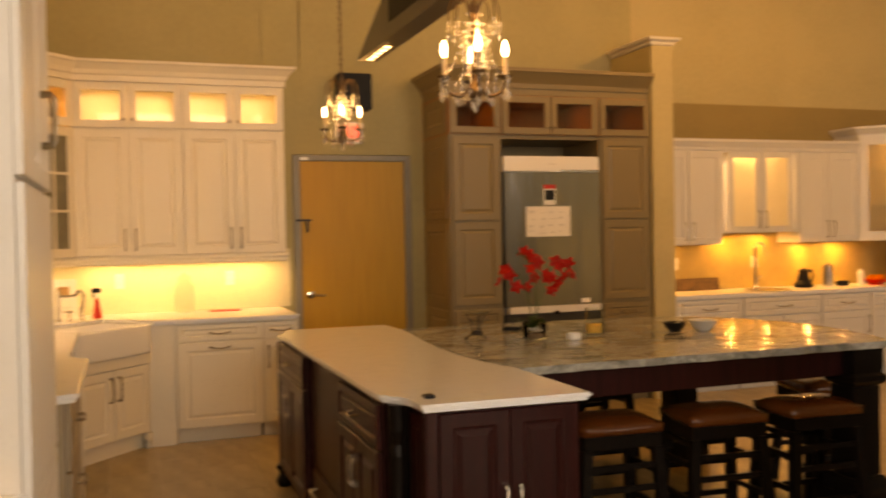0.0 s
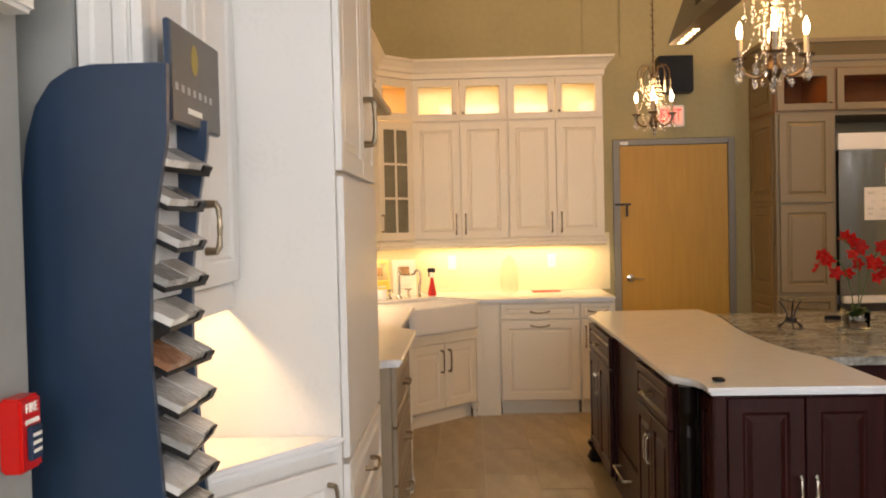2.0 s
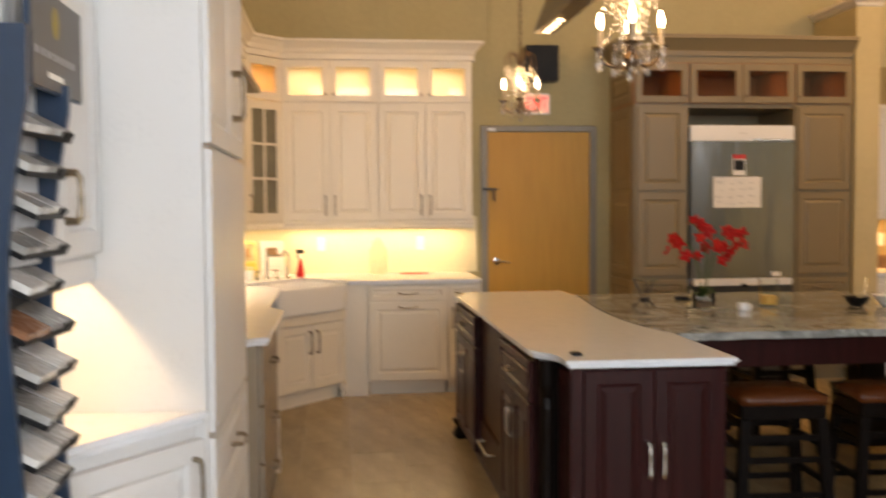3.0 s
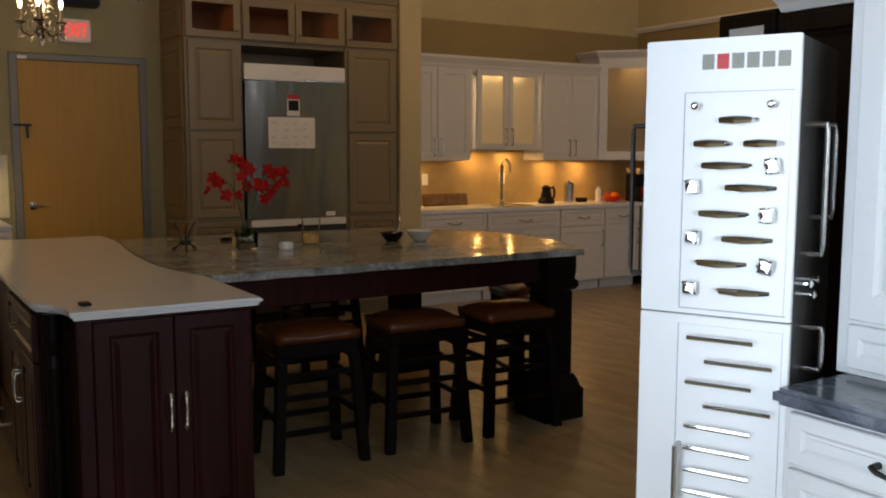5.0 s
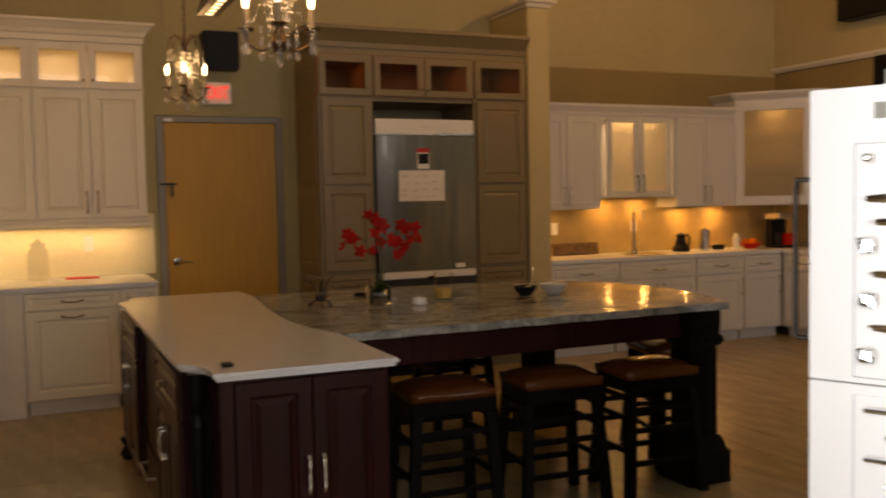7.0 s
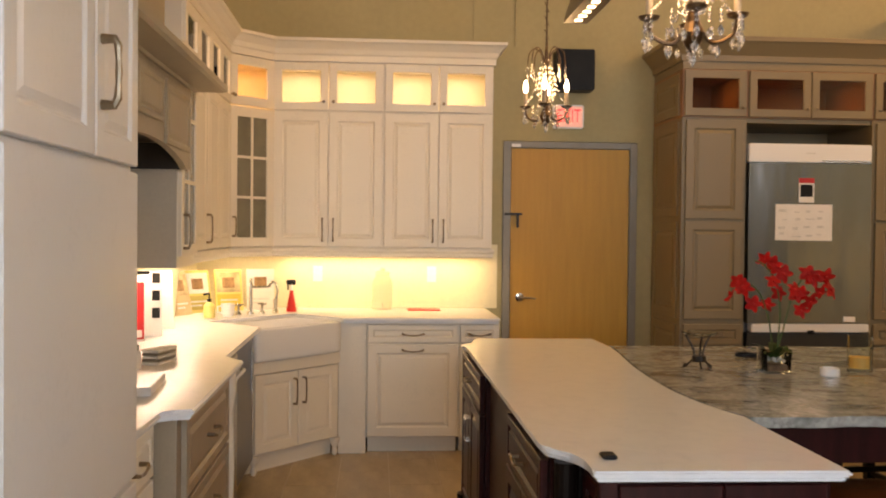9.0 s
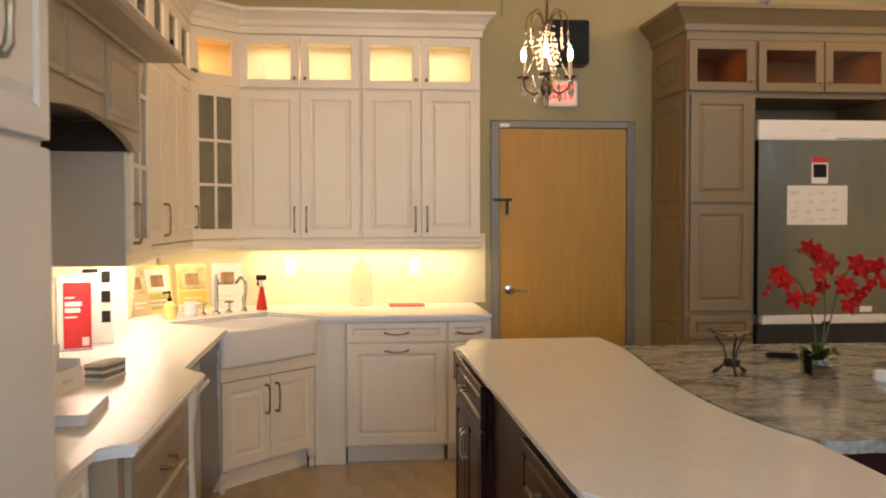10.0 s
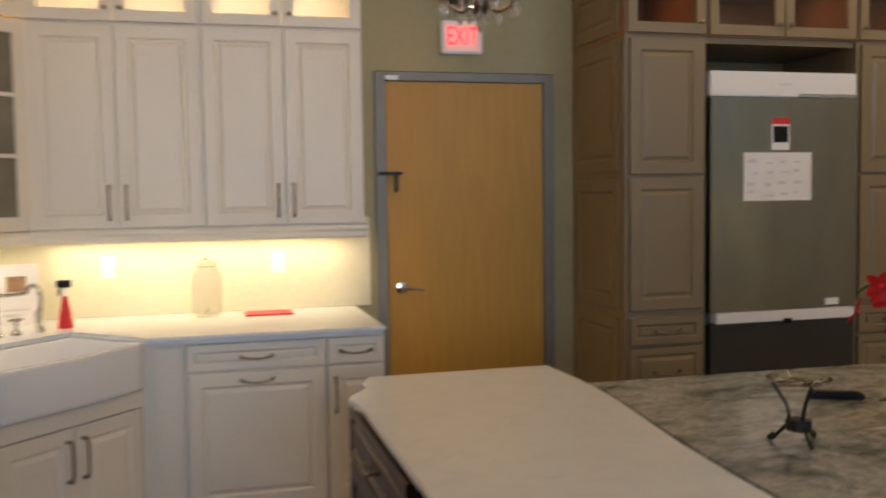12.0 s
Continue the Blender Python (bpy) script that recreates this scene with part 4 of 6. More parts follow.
# ---- bar stools ----
def bar_stool(m):
    s = thing("bar_stool", "black wooden bar stool with a domed brown leather seat", "bar stool", m, "stools at the granite table")
    w, d, h = 0.205, 0.165, 0.60
    bm = bmesh.new()
    n = 8
    grid = [[bm.verts.new((w * (2 * i / n - 1) * (1 - 0.03 * (abs(2 * j / n - 1) > 0.9)), d * (2 * j / n - 1), h + 0.02 + 0.045 * (1 - (2 * i / n - 1) ** 4) * (1 - abs(2 * j / n - 1) ** 3) - 0.012 * math.cos(math.pi * (2 * i / n - 1) / 2))) for j in range(n + 1)] for i in range(n + 1)]
    for i in range(n):
        for j in range(n):
            bm.faces.new((grid[i][j], grid[i + 1][j], grid[i + 1][j + 1], grid[i][j + 1]))
    rim = [grid[i][0] for i in range(n + 1)] + [grid[n][j] for j in range(1, n + 1)] + [grid[i][n] for i in range(n - 1, -1, -1)] + [grid[0][j] for j in range(n - 1, 0, -1)]
    low = [bm.verts.new((v.co.x * 0.985, v.co.y * 0.985, h - 0.02)) for v in rim]
    for i in range(len(rim)):
        bm.faces.new((rim[i], rim[(i + 1) % len(rim)], low[(i + 1) % len(rim)], low[i]))
    bm.faces.new(low)
    for f in bm.faces:
        f.smooth = True
    part("seat", bm, LEATHER, s, "domed brown leather seat")
    part("seat_frame", boxes((-w + 0.01, w - 0.01, -d + 0.01, d - 0.01, h - 0.085, h - 0.021), bev=0.004), BLACKWOOD, s)
    for sx in (-1, 1):
        for sy in (-1, 1):
            bm = bmesh.new()
            a, b, t = (sx * (w + 0.005), sy * (d + 0.01)), (sx * (w - 0.03), sy * (d - 0.03)), 0.022
            rings(bm, [[(c[0] - t, c[1] - t, z), (c[0] + t, c[1] - t, z), (c[0] + t, c[1] + t, z), (c[0] - t, c[1] + t, z)] for c, z in ((a, 0.0), (b, h - 0.086))])
            part("leg", bm, BLACKWOOD, s)
    for z in (0.17, 0.33, 0.43):
        k = w - 0.006 - 0.03 * z
        q = d - 0.003 - 0.04 * z
        for sy in (-1, 1):
            part("stretcher", boxes((-k + 0.017, k - 0.017, sy * q - 0.009, sy * q + 0.009, z - 0.014, z + 0.014), bev=0.002), BLACKWOOD, s)
        for sx in (-1, 1):
            part("stretcher", boxes((sx * k - 0.009, sx * k + 0.009, -q + 0.017, q - 0.017, z + 0.046, z + 0.074), bev=0.002), BLACKWOOD, s)
    return s


stool = bar_stool(pose(0.685, -3.90, 0, 0, 0, -3))
copy_thing(stool, pose(1.25, -3.92, 0, 0, 0, -5))
copy_thing(stool, pose(1.79, -3.95, 0, 0, 0, -3))
copy_thing(stool, pose(0.75, -2.38, 0, 0, 0, -5))
copy_thing(stool, pose(1.45, -2.36, 0, 0, 0, 4))
copy_thing(stool, pose(2.29, -3.47, 0, 0, 0, 76))

# ---- pantry wall with the refrigerator ----
PF = -0.66
pantry_group = "taupe pantry units"
for x0 in (1.10, 2.475):
    w = 0.46 if x0 < 2 else 0.51
    cabinet("pantry_cabinet", "tall taupe pantry cabinet with raised panels and drawers", pose(x0, PF, 0), w, 0.655, 0, 2.31,
            [("door", 0.02, w - 0.02, 1.60, 2.295, ""), ("door", 0.02, w - 0.02, 0.90, 1.59, ""), ("drawer", 0.02, w - 0.02, 0.72, 0.87, "h m"), ("drawer", 0.02, w - 0.02, 0.45, 0.71, "h m"), ("drawer", 0.02, w - 0.02, 0.12, 0.44, "h m")], TAUPE, group=pantry_group, toe=0.10)
for x0, w, n in ((1.10, 0.46, 1), (1.562, 0.911, 2), (2.475, 0.51, 1)):
    cabinet("glazed_pantry_cabinet", "taupe glazed top cabinet with a dim amber lamp", pose(x0, PF, 0), w, 0.655, 2.312, 2.645,
            [("glass", 0.006 + k * (w - 0.012) / n, 0.006 + (k + 1) * (w - 0.012) / n, 2.315, 2.64, "knob r" if (k == 0 and n > 1) or x0 < 1.2 else "knob l") for k in range(n)], TAUPE, group=pantry_group, hollow=True, inside=TAUPE_IN, pane=DIMGLASS)
f = solid("refrigerator_surround", boxes((1.562, 2.473, -0.02, -0.006, 0.0, 2.31), (1.562, 2.473, -0.64, -0.021, 2.28, 2.311)), TAUPE, "taupe back and bridge panel round the refrigerator", "panel")
for a, b in ((0.12, 0.86), (0.90, 1.58), (1.62, 2.28), (2.33, 2.62)):
    solid("side_panel", front(0.55, b - a, 0.012, 0.06), TAUPE, "taupe raised end panel of the pantry", "panel", m=pose(1.099, -0.05, a, 0, 0, -90), group=pantry_group)
bm = bmesh.new()
sweep(bm, [(1.10, -0.01), (1.10, PF), (2.985, PF)][::1], [(0.0, 2.647), (-0.0, 2.70), (0.015, 2.70), (0.02, 2.74), (0.035, 2.76), (0.085, 2.82), (0.10, 2.83), (0.10, 2.86), (-0.02, 2.86), (-0.02, 2.647)])
solid("crown_moulding", bm, TAUPE, "taupe crown moulding on top of the pantry", "moulding")
fr = thing("refrigerator", "built-in stainless steel refrigerator with a white grille", "refrigerator")
part("body", boxes((1.572, 2.463, -0.62, -0.03, 0.06, 2.13)), SILL_STEEL, fr)
part("grille", boxes((1.572, 2.463, -0.685, -0.621, 2.005, 2.135), bev=0.006), WHITEP, fr, "white top grille")
part("grille_badge", boxes((1.98, 2.05, -0.688, -0.684, 2.065, 2.075)), GREYINK, fr)
part("door", boxes((1.574, 2.461, -0.69, -0.622, 0.875, 2.0), bev=0.003), FRIDGE_STEEL, fr, "brushed steel upper door")
part("lower_rail", boxes((1.60, 2.45, -0.71, -0.622, 0.815, 0.872), bev=0.006), WHITEP, fr, "white rail between the doors")
part("rail_clip", boxes((2.0, 2.05, -0.716, -0.711, 0.802, 0.83), bev=0.002), BLACK, fr)
part("door_tag", boxes((2.27, 2.355, -0.694, -0.6905, 0.888, 0.925), bev=0.001), PAPER, fr, "small white tag")
part("freezer_drawer", boxes((1.574, 2.461, -0.69, -0.622, 0.10, 0.81), bev=0.003), GRAPHITE, fr, "dark steel lower drawer")
part("foot_grille", boxes((1.574, 2.461, -0.64, -0.60, 0.0, 0.09)), BLACK, fr)
bm = boxes((2.10, 2.46, -0.688, -0.684, 2.008, 2.022))
part("badge_strip", bm, STEEL, fr)
notice = thing("paper_notice", "large white printed sheet taped to the refrigerator", "notice")
part("sheet", boxes((1.765, 2.175, -0.694, -0.6915, 1.458, 1.712)), PAPER, notice)
r2 = random.Random(8)
for k in range(16):
    zx, zz = 1.785 + 0.09 * (k % 4) + r2.uniform(0, 0.03), 1.475 + 0.055 * (k // 4) + r2.uniform(0, 0.025)
    part("print_bar", boxes((zx, zx + r2.uniform(0.03, 0.07), -0.6952, -0.6945, zz, zz + r2.uniform(0.006, 0.02))), GREYINK, notice)
lab = thing("energy_label", "small red, white and dark label on the refrigerator", "label")
part("sheet", boxes((1.93, 2.04, -0.694, -0.6915, 1.725, 1.895)), PAPER, lab)
part("red_bar", boxes((1.93, 2.04, -0.6955, -0.6945, 1.86, 1.895)), RED, lab)
part("dark_bar", boxes((1.94, 2.03, -0.6955, -0.6945, 1.765, 1.85)), BLACK, lab)

# ---- white kitchen beyond the wing wall ----
wk = "white kitchen units"
for x0, x1, z0, kind in ((3.215, 3.98, 1.345, "slab"), (3.985, 4.87, 1.45, "glass"), (4.875, 5.62, 1.345, "slab")):
    w = x1 - x0
    cabinet("wall_cabinet", "white wall cabinet, frosted and lit" if kind == "glass" else "white flat-panel wall cabinet with two doors", pose(x0, -0.33, 0), w, 0.314, z0, 2.24,
            [(kind, 0.003 + (0.06 if kind == "glass" else 0), w / 2, z0 + 0.005, 2.235, "v rb"), (kind, w / 2, w - 0.003 - (0.06 if kind == "glass" else 0), z0 + 0.005, 2.235, "v lb")], WHITE, STEEL, group=wk, hollow=kind == "glass", pane=FROST)
tower = thing("corner_wall_cabinet", "tall white diagonal corner cabinet with a frosted door", "cabinet")
plan = [(5.625, -0.016), (RW - 0.016, -0.016), (RW - 0.016, -0.88), (RW - 0.35, -0.88), (5.625, -0.34)]
for a, b in ((1.345, 1.363), (2.40, 2.42)):
    part("shelf", prism(bmesh.new(), plan, a, b), WHITE, tower)
for a in (1.72, 2.05):
    gs = part("glass_shelf", prism(bmesh.new(), plan[:2] + [(RW - 0.016, -0.80), (RW - 0.35, -0.80), (5.68, -0.30)], a, a + 0.008), GLASS, tower, "clear glass shelf")
    gs.visible_shadow = False
part("side_panel", boxes((5.625, 5.643, -0.34, -0.016, 1.363, 2.40)), WHITE, tower)
part("side_panel", boxes((RW - 0.35, RW - 0.016, -0.88, -0.862, 1.363, 2.40)), WHITE, tower)
tl, ta = math.hypot(RW - 0.35 - 5.625, 0.54), math.degrees(math.atan2(-0.54, RW - 0.35 - 5.625))
f = part("glazed_door", sash(tl - 0.01, 1.05, stile=0.09), WHITE, tower, m=pose(5.625, -0.34, 1.35, 0, 0, ta) @ pose(0.005, -0.002, 0))
part("pane", boxes((0.085, tl - 0.095, -0.010, -0.006, 0.085, 0.965)), FROST, f)
bm = bmesh.new()
sweep(bm, [(3.215, -0.33), (5.62, -0.33)], [(-0.02, 2.241), (0.012, 2.241), (0.018, 2.27), (0.05, 2.31), (0.06, 2.32), (0.06, 2.345), (-0.02, 2.345)])
solid("crown_moulding", bm, WHITE, "white crown moulding on the wall cabinets", "moulding", group=wk)
bm = bmesh.new()
sweep(bm, [(5.625, -0.02), (5.625, -0.34), (RW - 0.35, -0.88), (RW - 0.02, -0.88)], [(-0.02, 2.421), (0.012, 2.421), (0.018, 2.43), (0.06, 2.465), (0.07, 2.475), (0.07, 2.495), (-0.02, 2.495)])
solid("crown_moulding", bm, WHITE, "white crown moulding on the corner cabinet", "moulding", group=wk)
x0 = 3.22
for k, (w, kind) in enumerate(((0.76, 2), (0.90, 2), (0.60, 1), (0.50, 1))):
    cabinet("base_cabinet", "white base cabinet with a drawer above doors", pose(x0, -0.62, 0), w - 0.004, 0.60, 0, 0.858,
            [("drawer", 0.003, w - 0.007, 0.68, 0.85, "h m")] + [("slab", 0.003 + j * (w - 0.01) / kind, 0.003 + (j + 1) * (w - 0.01) / kind, 0.11, 0.675, "v rt" if j == 0 else "v lt") for j in range(kind)], WHITE, STEEL, group=wk, toe=0.10)
    x0 += w
for k in range(3):
    cabinet("base_cabinet", "white base cabinet against the end wall", pose(5.985, -0.66 - 0.6 * k, 0, 0, 0, -90), 0.596, 0.505, 0, 0.858,
            [("drawer", 0.003, 0.593, 0.68, 0.85, "h m"), ("slab", 0.003, 0.593, 0.11, 0.675, "v rt")], WHITE, STEEL, group=wk, toe=0.10)
bm = bmesh.new()
prism(bm, [(3.214, -0.65), (5.955, -0.65), (5.955, -2.46), (RW - 0.02, -2.46), (RW - 0.02, -0.02), (3.214, -0.02)], 0.859, 0.895, 0.006)
solid("worktop", bm, QUARTZ, "pale quartz worktop of the white kitchen", "worktop")
WT = 0.8955
# things on that worktop
fau = thing("kitchen_faucet", "tall chrome spring faucet beside a round sink", "faucet", pose(4.46, -0.20, WT))
bm = bmesh.new()
lathe(bm, [(0.032, 0), (0.030, 0.03), (0.018, 0.05), (0.016, 0.30), (0.020, 0.40)], 14)
tube(bm, [(0, 0, 0.40), (0, -0.02, 0.44), (0, -0.08, 0.455), (0, -0.14, 0.42), (0, -0.15, 0.33)], 0.012)
part("spout", bm, CHROME, fau)
bm = bmesh.new()
tube(bm, [(0.02, 0, 0.10), (0.07, 0, 0.13)], 0.008)
part("lever", bm, CHROME, fau)
bm = bmesh.new()
lathe(bm, [(0.21, 0.0), (0.22, 0.006), (0.20, 0.008), (0.17, 0.001)], 26)
solid("prep_sink_rim", bm, STEEL, "round steel prep sink rim in the worktop", "sink", m=pose(4.44, -0.40, WT))
solid("serving_tray", boxes((-0.26, 0.26, -0.012, 0.012, 0.0, 0.12), (-0.245, 0.245, -0.02, -0.0125, 0.012, 0.108), bev=0.003), TRAY, "brown patterned tray leaning on the splashback", "tray", m=pose(3.85, -0.10, WT, -12))
bt = thing("soap_bottle", "small clear bottle with a yellow cap", "bottle", pose(3.42, -0.2, WT))
bm = bmesh.new()
lathe(bm, [(0.03, 0), (0.032, 0.09), (0.015, 0.115), (0.013, 0.13)], 14)
part("body", bm, JARGLASS, bt)
bm = bmesh.new()
lathe(bm, [(0.022, 0.13), (0.022, 0.165), (0.01, 0.17)], 14)
part("cap", bm, YELLOW, bt, "yellow cap")
ket = thing("kettle", "black kettle with a curved handle", "kettle", pose(4.98, -0.28, WT))
bm = bmesh.new()
lathe(bm, [(0.085, 0), (0.09, 0.03), (0.06, 0.07), (0.045, 0.14), (0.05, 0.17), (0.02, 0.19)], 18)
part("body", bm, BLACK, ket)
bm = bmesh.new()
tube(bm, [(0.045, 0, 0.15), (0.09, 0, 0.17), (0.11, 0, 0.12), (0.10, 0, 0.06), (0.07, 0, 0.04)], 0.012)
part("handle", bm, BLACK, ket)
bm = bmesh.new()
lathe(bm, [(0.05, 0), (0.052, 0.20), (0.045, 0.215), (0.012, 0.22), (0.012, 0.235)], 18)
solid("canister", bm, STEEL, "brushed steel canister with a lid", "canister", m=pose(5.28, -0.28, WT))
bm = bmesh.new()
lathe(bm, [(0.03, 0), (0.033, 0.12), (0.02, 0.145), (0.018, 0.16)], 14)
solid("candle_jar", bm, WHITEP, "small white jar beside the oranges", "jar", m=pose(5.68, -0.30, WT))
bm = boxes((-0.06, 0.06, -0.03, 0.03, 0, 0.05), bev=0.006)
solid("black_box", bm, BLACK, "small dark box on the worktop", "box", m=pose(5.46, -0.28, WT))
bm = bmesh.new()
lathe(bm, [(0.06, 0.0), (0.10, 0.03), (0.12, 0.055), (0.115, 0.055), (0.09, 0.03), (0.05, 0.008)], 22)
solid("fruit_bowl", bm, REDPL, "red bowl holding oranges", "bowl", m=pose(5.84, -0.33, WT))
for k, (ox, oy, oz) in enumerate(((-0.05, 0.0, 0.055), (0.05, -0.02, 0.055), (0.0, 0.05, 0.055), (0.0, -0.05, 0.06))):
    bm = bmesh.new()
    ball(bm, (0, 0, 0), 0.038, u=14, v=10)
    solid("orange", bm, ORANGE, "whole ripe orange in the red bowl", "orange", m=pose(5.84 + ox, -0.33 + oy, WT + oz + 0.01), group="oranges in the bowl")
cof = thing("coffee_machine", "black and red coffee machine against the end wall", "coffee machine", pose(6.15, -0.42, WT))
part("base", boxes((-0.10, 0.10, -0.13, 0.10, 0, 0.03), bev=0.006), BLACK, cof)
part("tower", boxes((-0.10, 0.10, 0.0, 0.10, 0.03, 0.30), bev=0.01), BLACK, cof)
part("red_panel", boxes((-0.02, 0.101, -0.125, 0.0, 0.032, 0.15), bev=0.006), REDPL, cof, "red housing")
part("head", boxes((-0.10, 0.10, -0.12, 0.10, 0.301, 0.36), bev=0.01), STEEL, cof)
bm = bmesh.new()
lathe(bm, [(0.03, 0.031), (0.036, 0.08), (0.03, 0.15), (0.024, 0.16)], 16, (-0.062, -0.06, 0))
part("carafe", bm, BLACK, cof)
for ox in (3.62, 4.56):
    o = thing("wall_socket", "white socket plate on the tan splashback", "socket")
    part("plate", boxes((ox, ox + 0.07, -0.020, -0.0145, 1.10, 1.215), bev=0.002), WHITEP, o)
    part("insert", boxes((ox + 0.018, ox + 0.052, -0.023, -0.0205, 1.125, 1.19), bev=0.001), PAPER, o)
ow = thing("wall_speaker", "black box speaker high on the end wall", "speaker")
part("cabinet", boxes((RW - 0.20, RW - 0.002, -2.5, -1.02, 3.14, 3.75), bev=0.01), BLACK, ow)
part("grille", boxes((RW - 0.206, RW - 0.201, -2.48, -1.04, 3.16, 3.73)), IRON, ow)

# ---- dark display cabinets on the far side of the aisle ----
bc = cabinet("display_cabinet", "dark brown display cabinet with a pale frosted door", pose(2.5, -4.70, 0, 0, 0, -90), 0.34, 0.4, 0, 2.08, [("glass", 0.01, 0.33, 1.75, 2.07, ""), ("door", 0.01, 0.33, 0.12, 1.74, "v rm")], BLACKWOOD, STEEL, toe=0.1, pane=WHITEP)
tb = cabinet("tall_dark_cabinet", "tall dark brown cabinet under a white crown", pose(1.80, -5.62, 0, 0, 0, -90), 1.2, 0.5, 0, 1.93, [("door", 0.01, 0.6, 0.12, 1.92, "v rm"), ("door", 0.6, 1.19, 0.12, 1.92, "v lm")], BLACKWOOD, STEEL, toe=0.1)
bm = bmesh.new()
sweep(bm, [(2.3, -5.62), (1.80, -5.62), (1.80, -6.82)][::-1], [(0.02, 1.931), (-0.015, 1.931), (-0.025, 1.96), (-0.07, 2.02), (-0.085, 2.03), (-0.085, 2.07), (0.02, 2.07)])
solid("crown_moulding", bm, WHITE, "white crown moulding on the tall dark cabinet", "moulding")

# ---- white cabinets at the walker's side ----
rb = "white cabinets with a dark stone top"
for k in range(3):
    cabinet("base_cabinet", "white raised-panel base cabinet with iron pulls", pose(0.71, -6.50 - 0.62 * k, 0, 0, 0, -90), 0.616, 0.60, 0, 0.874,
            [("drawer", 0.02, 0.60, 0.745, 0.868, "h m"), ("drawer", 0.02, 0.60, 0.43, 0.74, "h m"), ("drawer", 0.02, 0.60, 0.115, 0.425, "h m")], WHITE, IRON, group=rb, toe=0.10)
bm = bmesh.new()
prism(bm, [(0.675, -6.49), (0.675, -8.40), (1.32, -8.40), (1.32, -6.49)], 0.876, TOP, 0.010, 3)
solid("worktop", bm, DARKSTONE, "dark grey veined stone worktop", "worktop")
for k in range(2):
    cabinet("hutch_cabinet", "white hutch with a small drawer below its door", pose(0.93, -6.47 - 0.7 * k, 0, 0, 0, -90), 0.698, 0.38, TOP + 0.001, 2.4,
            [("drawer", 0.035, 0.69, 0.93, 1.04, "h m"), ("door", 0.035, 0.69, 1.045, 2.38, "v rm")], WHITE, IRON, group=rb)
tagged(part("wall_partition", boxes((1.33, 1.45, NW + 0.01, -6.47, 0, 2.5)), GREY_WALL), "plain grey partition behind the white hutch", "wall", kind="structure")

# ---- hardware display tower ----
ang = math.degrees(math.atan2(-0.34, 0.154))
hm = pose(0.628, -6.128, 0, 0, 0, ang)
tw = thing("hardware_display", "white display tower carrying rows of cabinet pulls", "display stand", hm)
W, D, H = 0.36, 0.40, 1.70
part("body", boxes((0, W, 0.004, D, 0.0, H - 0.002), bev=0.002), FLANK, tw, "dark laminate core")
part("front_panel", boxes((0, W, -0.014, 0.003, 1.045, H), bev=0.002), WHITEP, tw)
part("front_panel", boxes((0, W, -0.014, 0.003, 0.0, 1.041), bev=0.002), WHITEP, tw)
part("sample_board", boxes((0.10, 0.345, -0.0185, -0.0145, 1.06, 1.574), bev=0.0015), WHITEP, tw)
# grey strips take the place of the shadow round the sample boards
part("board_shadow_line", boxes((0.0975, 0.0995, -0.0165, -0.0144, 1.06, 1.574), (0.0975, 0.3475, -0.0165, -0.0144, 1.5745, 1.5760), (0.0975, 0.3475, -0.0165, -0.0144, 1.0575, 1.0595)), GREYPRINT, tw, "thin grey strip drawn as the shadow line of the board")
part("board_shadow_line", boxes((0.0975, 0.0995, -0.0165, -0.0144, 0.10, 1.02)), GREYPRINT, tw, "thin grey strip drawn as the shadow line of the board")
part("sample_board", boxes((0.10, 0.345, -0.0185, -0.0145, 0.10, 1.02), bev=0.001), WHITEP, tw)
for k in range(6):
    lx = 0.138 + 0.0345 * k
    part("logo_bar", boxes((lx, lx + 0.027, -0.0165, -0.0142, 1.628, 1.663)), RED if k == 1 else GREYMETAL, tw)
rows = [(1.543, "k", 0.131, "k", 0.305), (1.509, "b", 0.224, "", 0), (1.455, "b", 0.166, "b", 0.282), (1.404, "B", 0.196, "k", 0.311), (1.353, "k", 0.128, "B", 0.253),
        (1.291, "B", 0.193, "k", 0.303), (1.233, "k", 0.131, "B", 0.249), (1.174, "B", 0.192, "k", 0.303), (1.11, "k", 0.128, "B", 0.246)]
rgk = random.Random(6)
for z, a, xa, b, xb in rows:
    for what, x in ((a, xa), (b, xb)):
        if what == "k" and z < 1.46:
            bm = bmesh.new()
            s, tw_ = 0.023, rgk.uniform(-0.06, 0.06)
            rings(bm, [[(x + s * k * math.cos(tw_ * q + math.pi / 4 + j * math.pi / 4) * (1 if j % 2 == 0 else w8), -0.0185 - d, z + s * k * math.sin(tw_ * q + math.pi / 4 + j * math.pi / 4) * (1 if j % 2 == 0 else w8)) for j in range(8)] for q, (k, d, w8) in enumerate(((0.5, 0.0, 0.95), (0.55, 0.008, 0.95), (1.0, 0.012, 0.8), (1.05, 0.020, 0.76), (0.7, 0.027, 0.8), (0.25, 0.028, 0.8)))])
            part("sample_knob", bm, (MIRROR, STEEL, MIRROR)[int(z * 100) % 3], tw)
        elif what == "k":
            part("sample_knob", knob(x, z, -0.0185, 0.016 if z < 1.5 else 0.010), CHROME if (z * 100) % 2 < 1 else PEWTER, tw)
        elif what:
            h = 0.049 if what == "b" else 0.064
            bm = bmesh.new()
            tube(bm, [(x - h, -0.0185, z), (x - h * 0.7, -0.030, z), (x, -0.037, z), (x + h * 0.7, -0.030, z), (x + h, -0.0185, z)], [0.0055, 0.0085, 0.012, 0.0085, 0.0055])
            part("sample_pull", bm, MIRROR, tw)
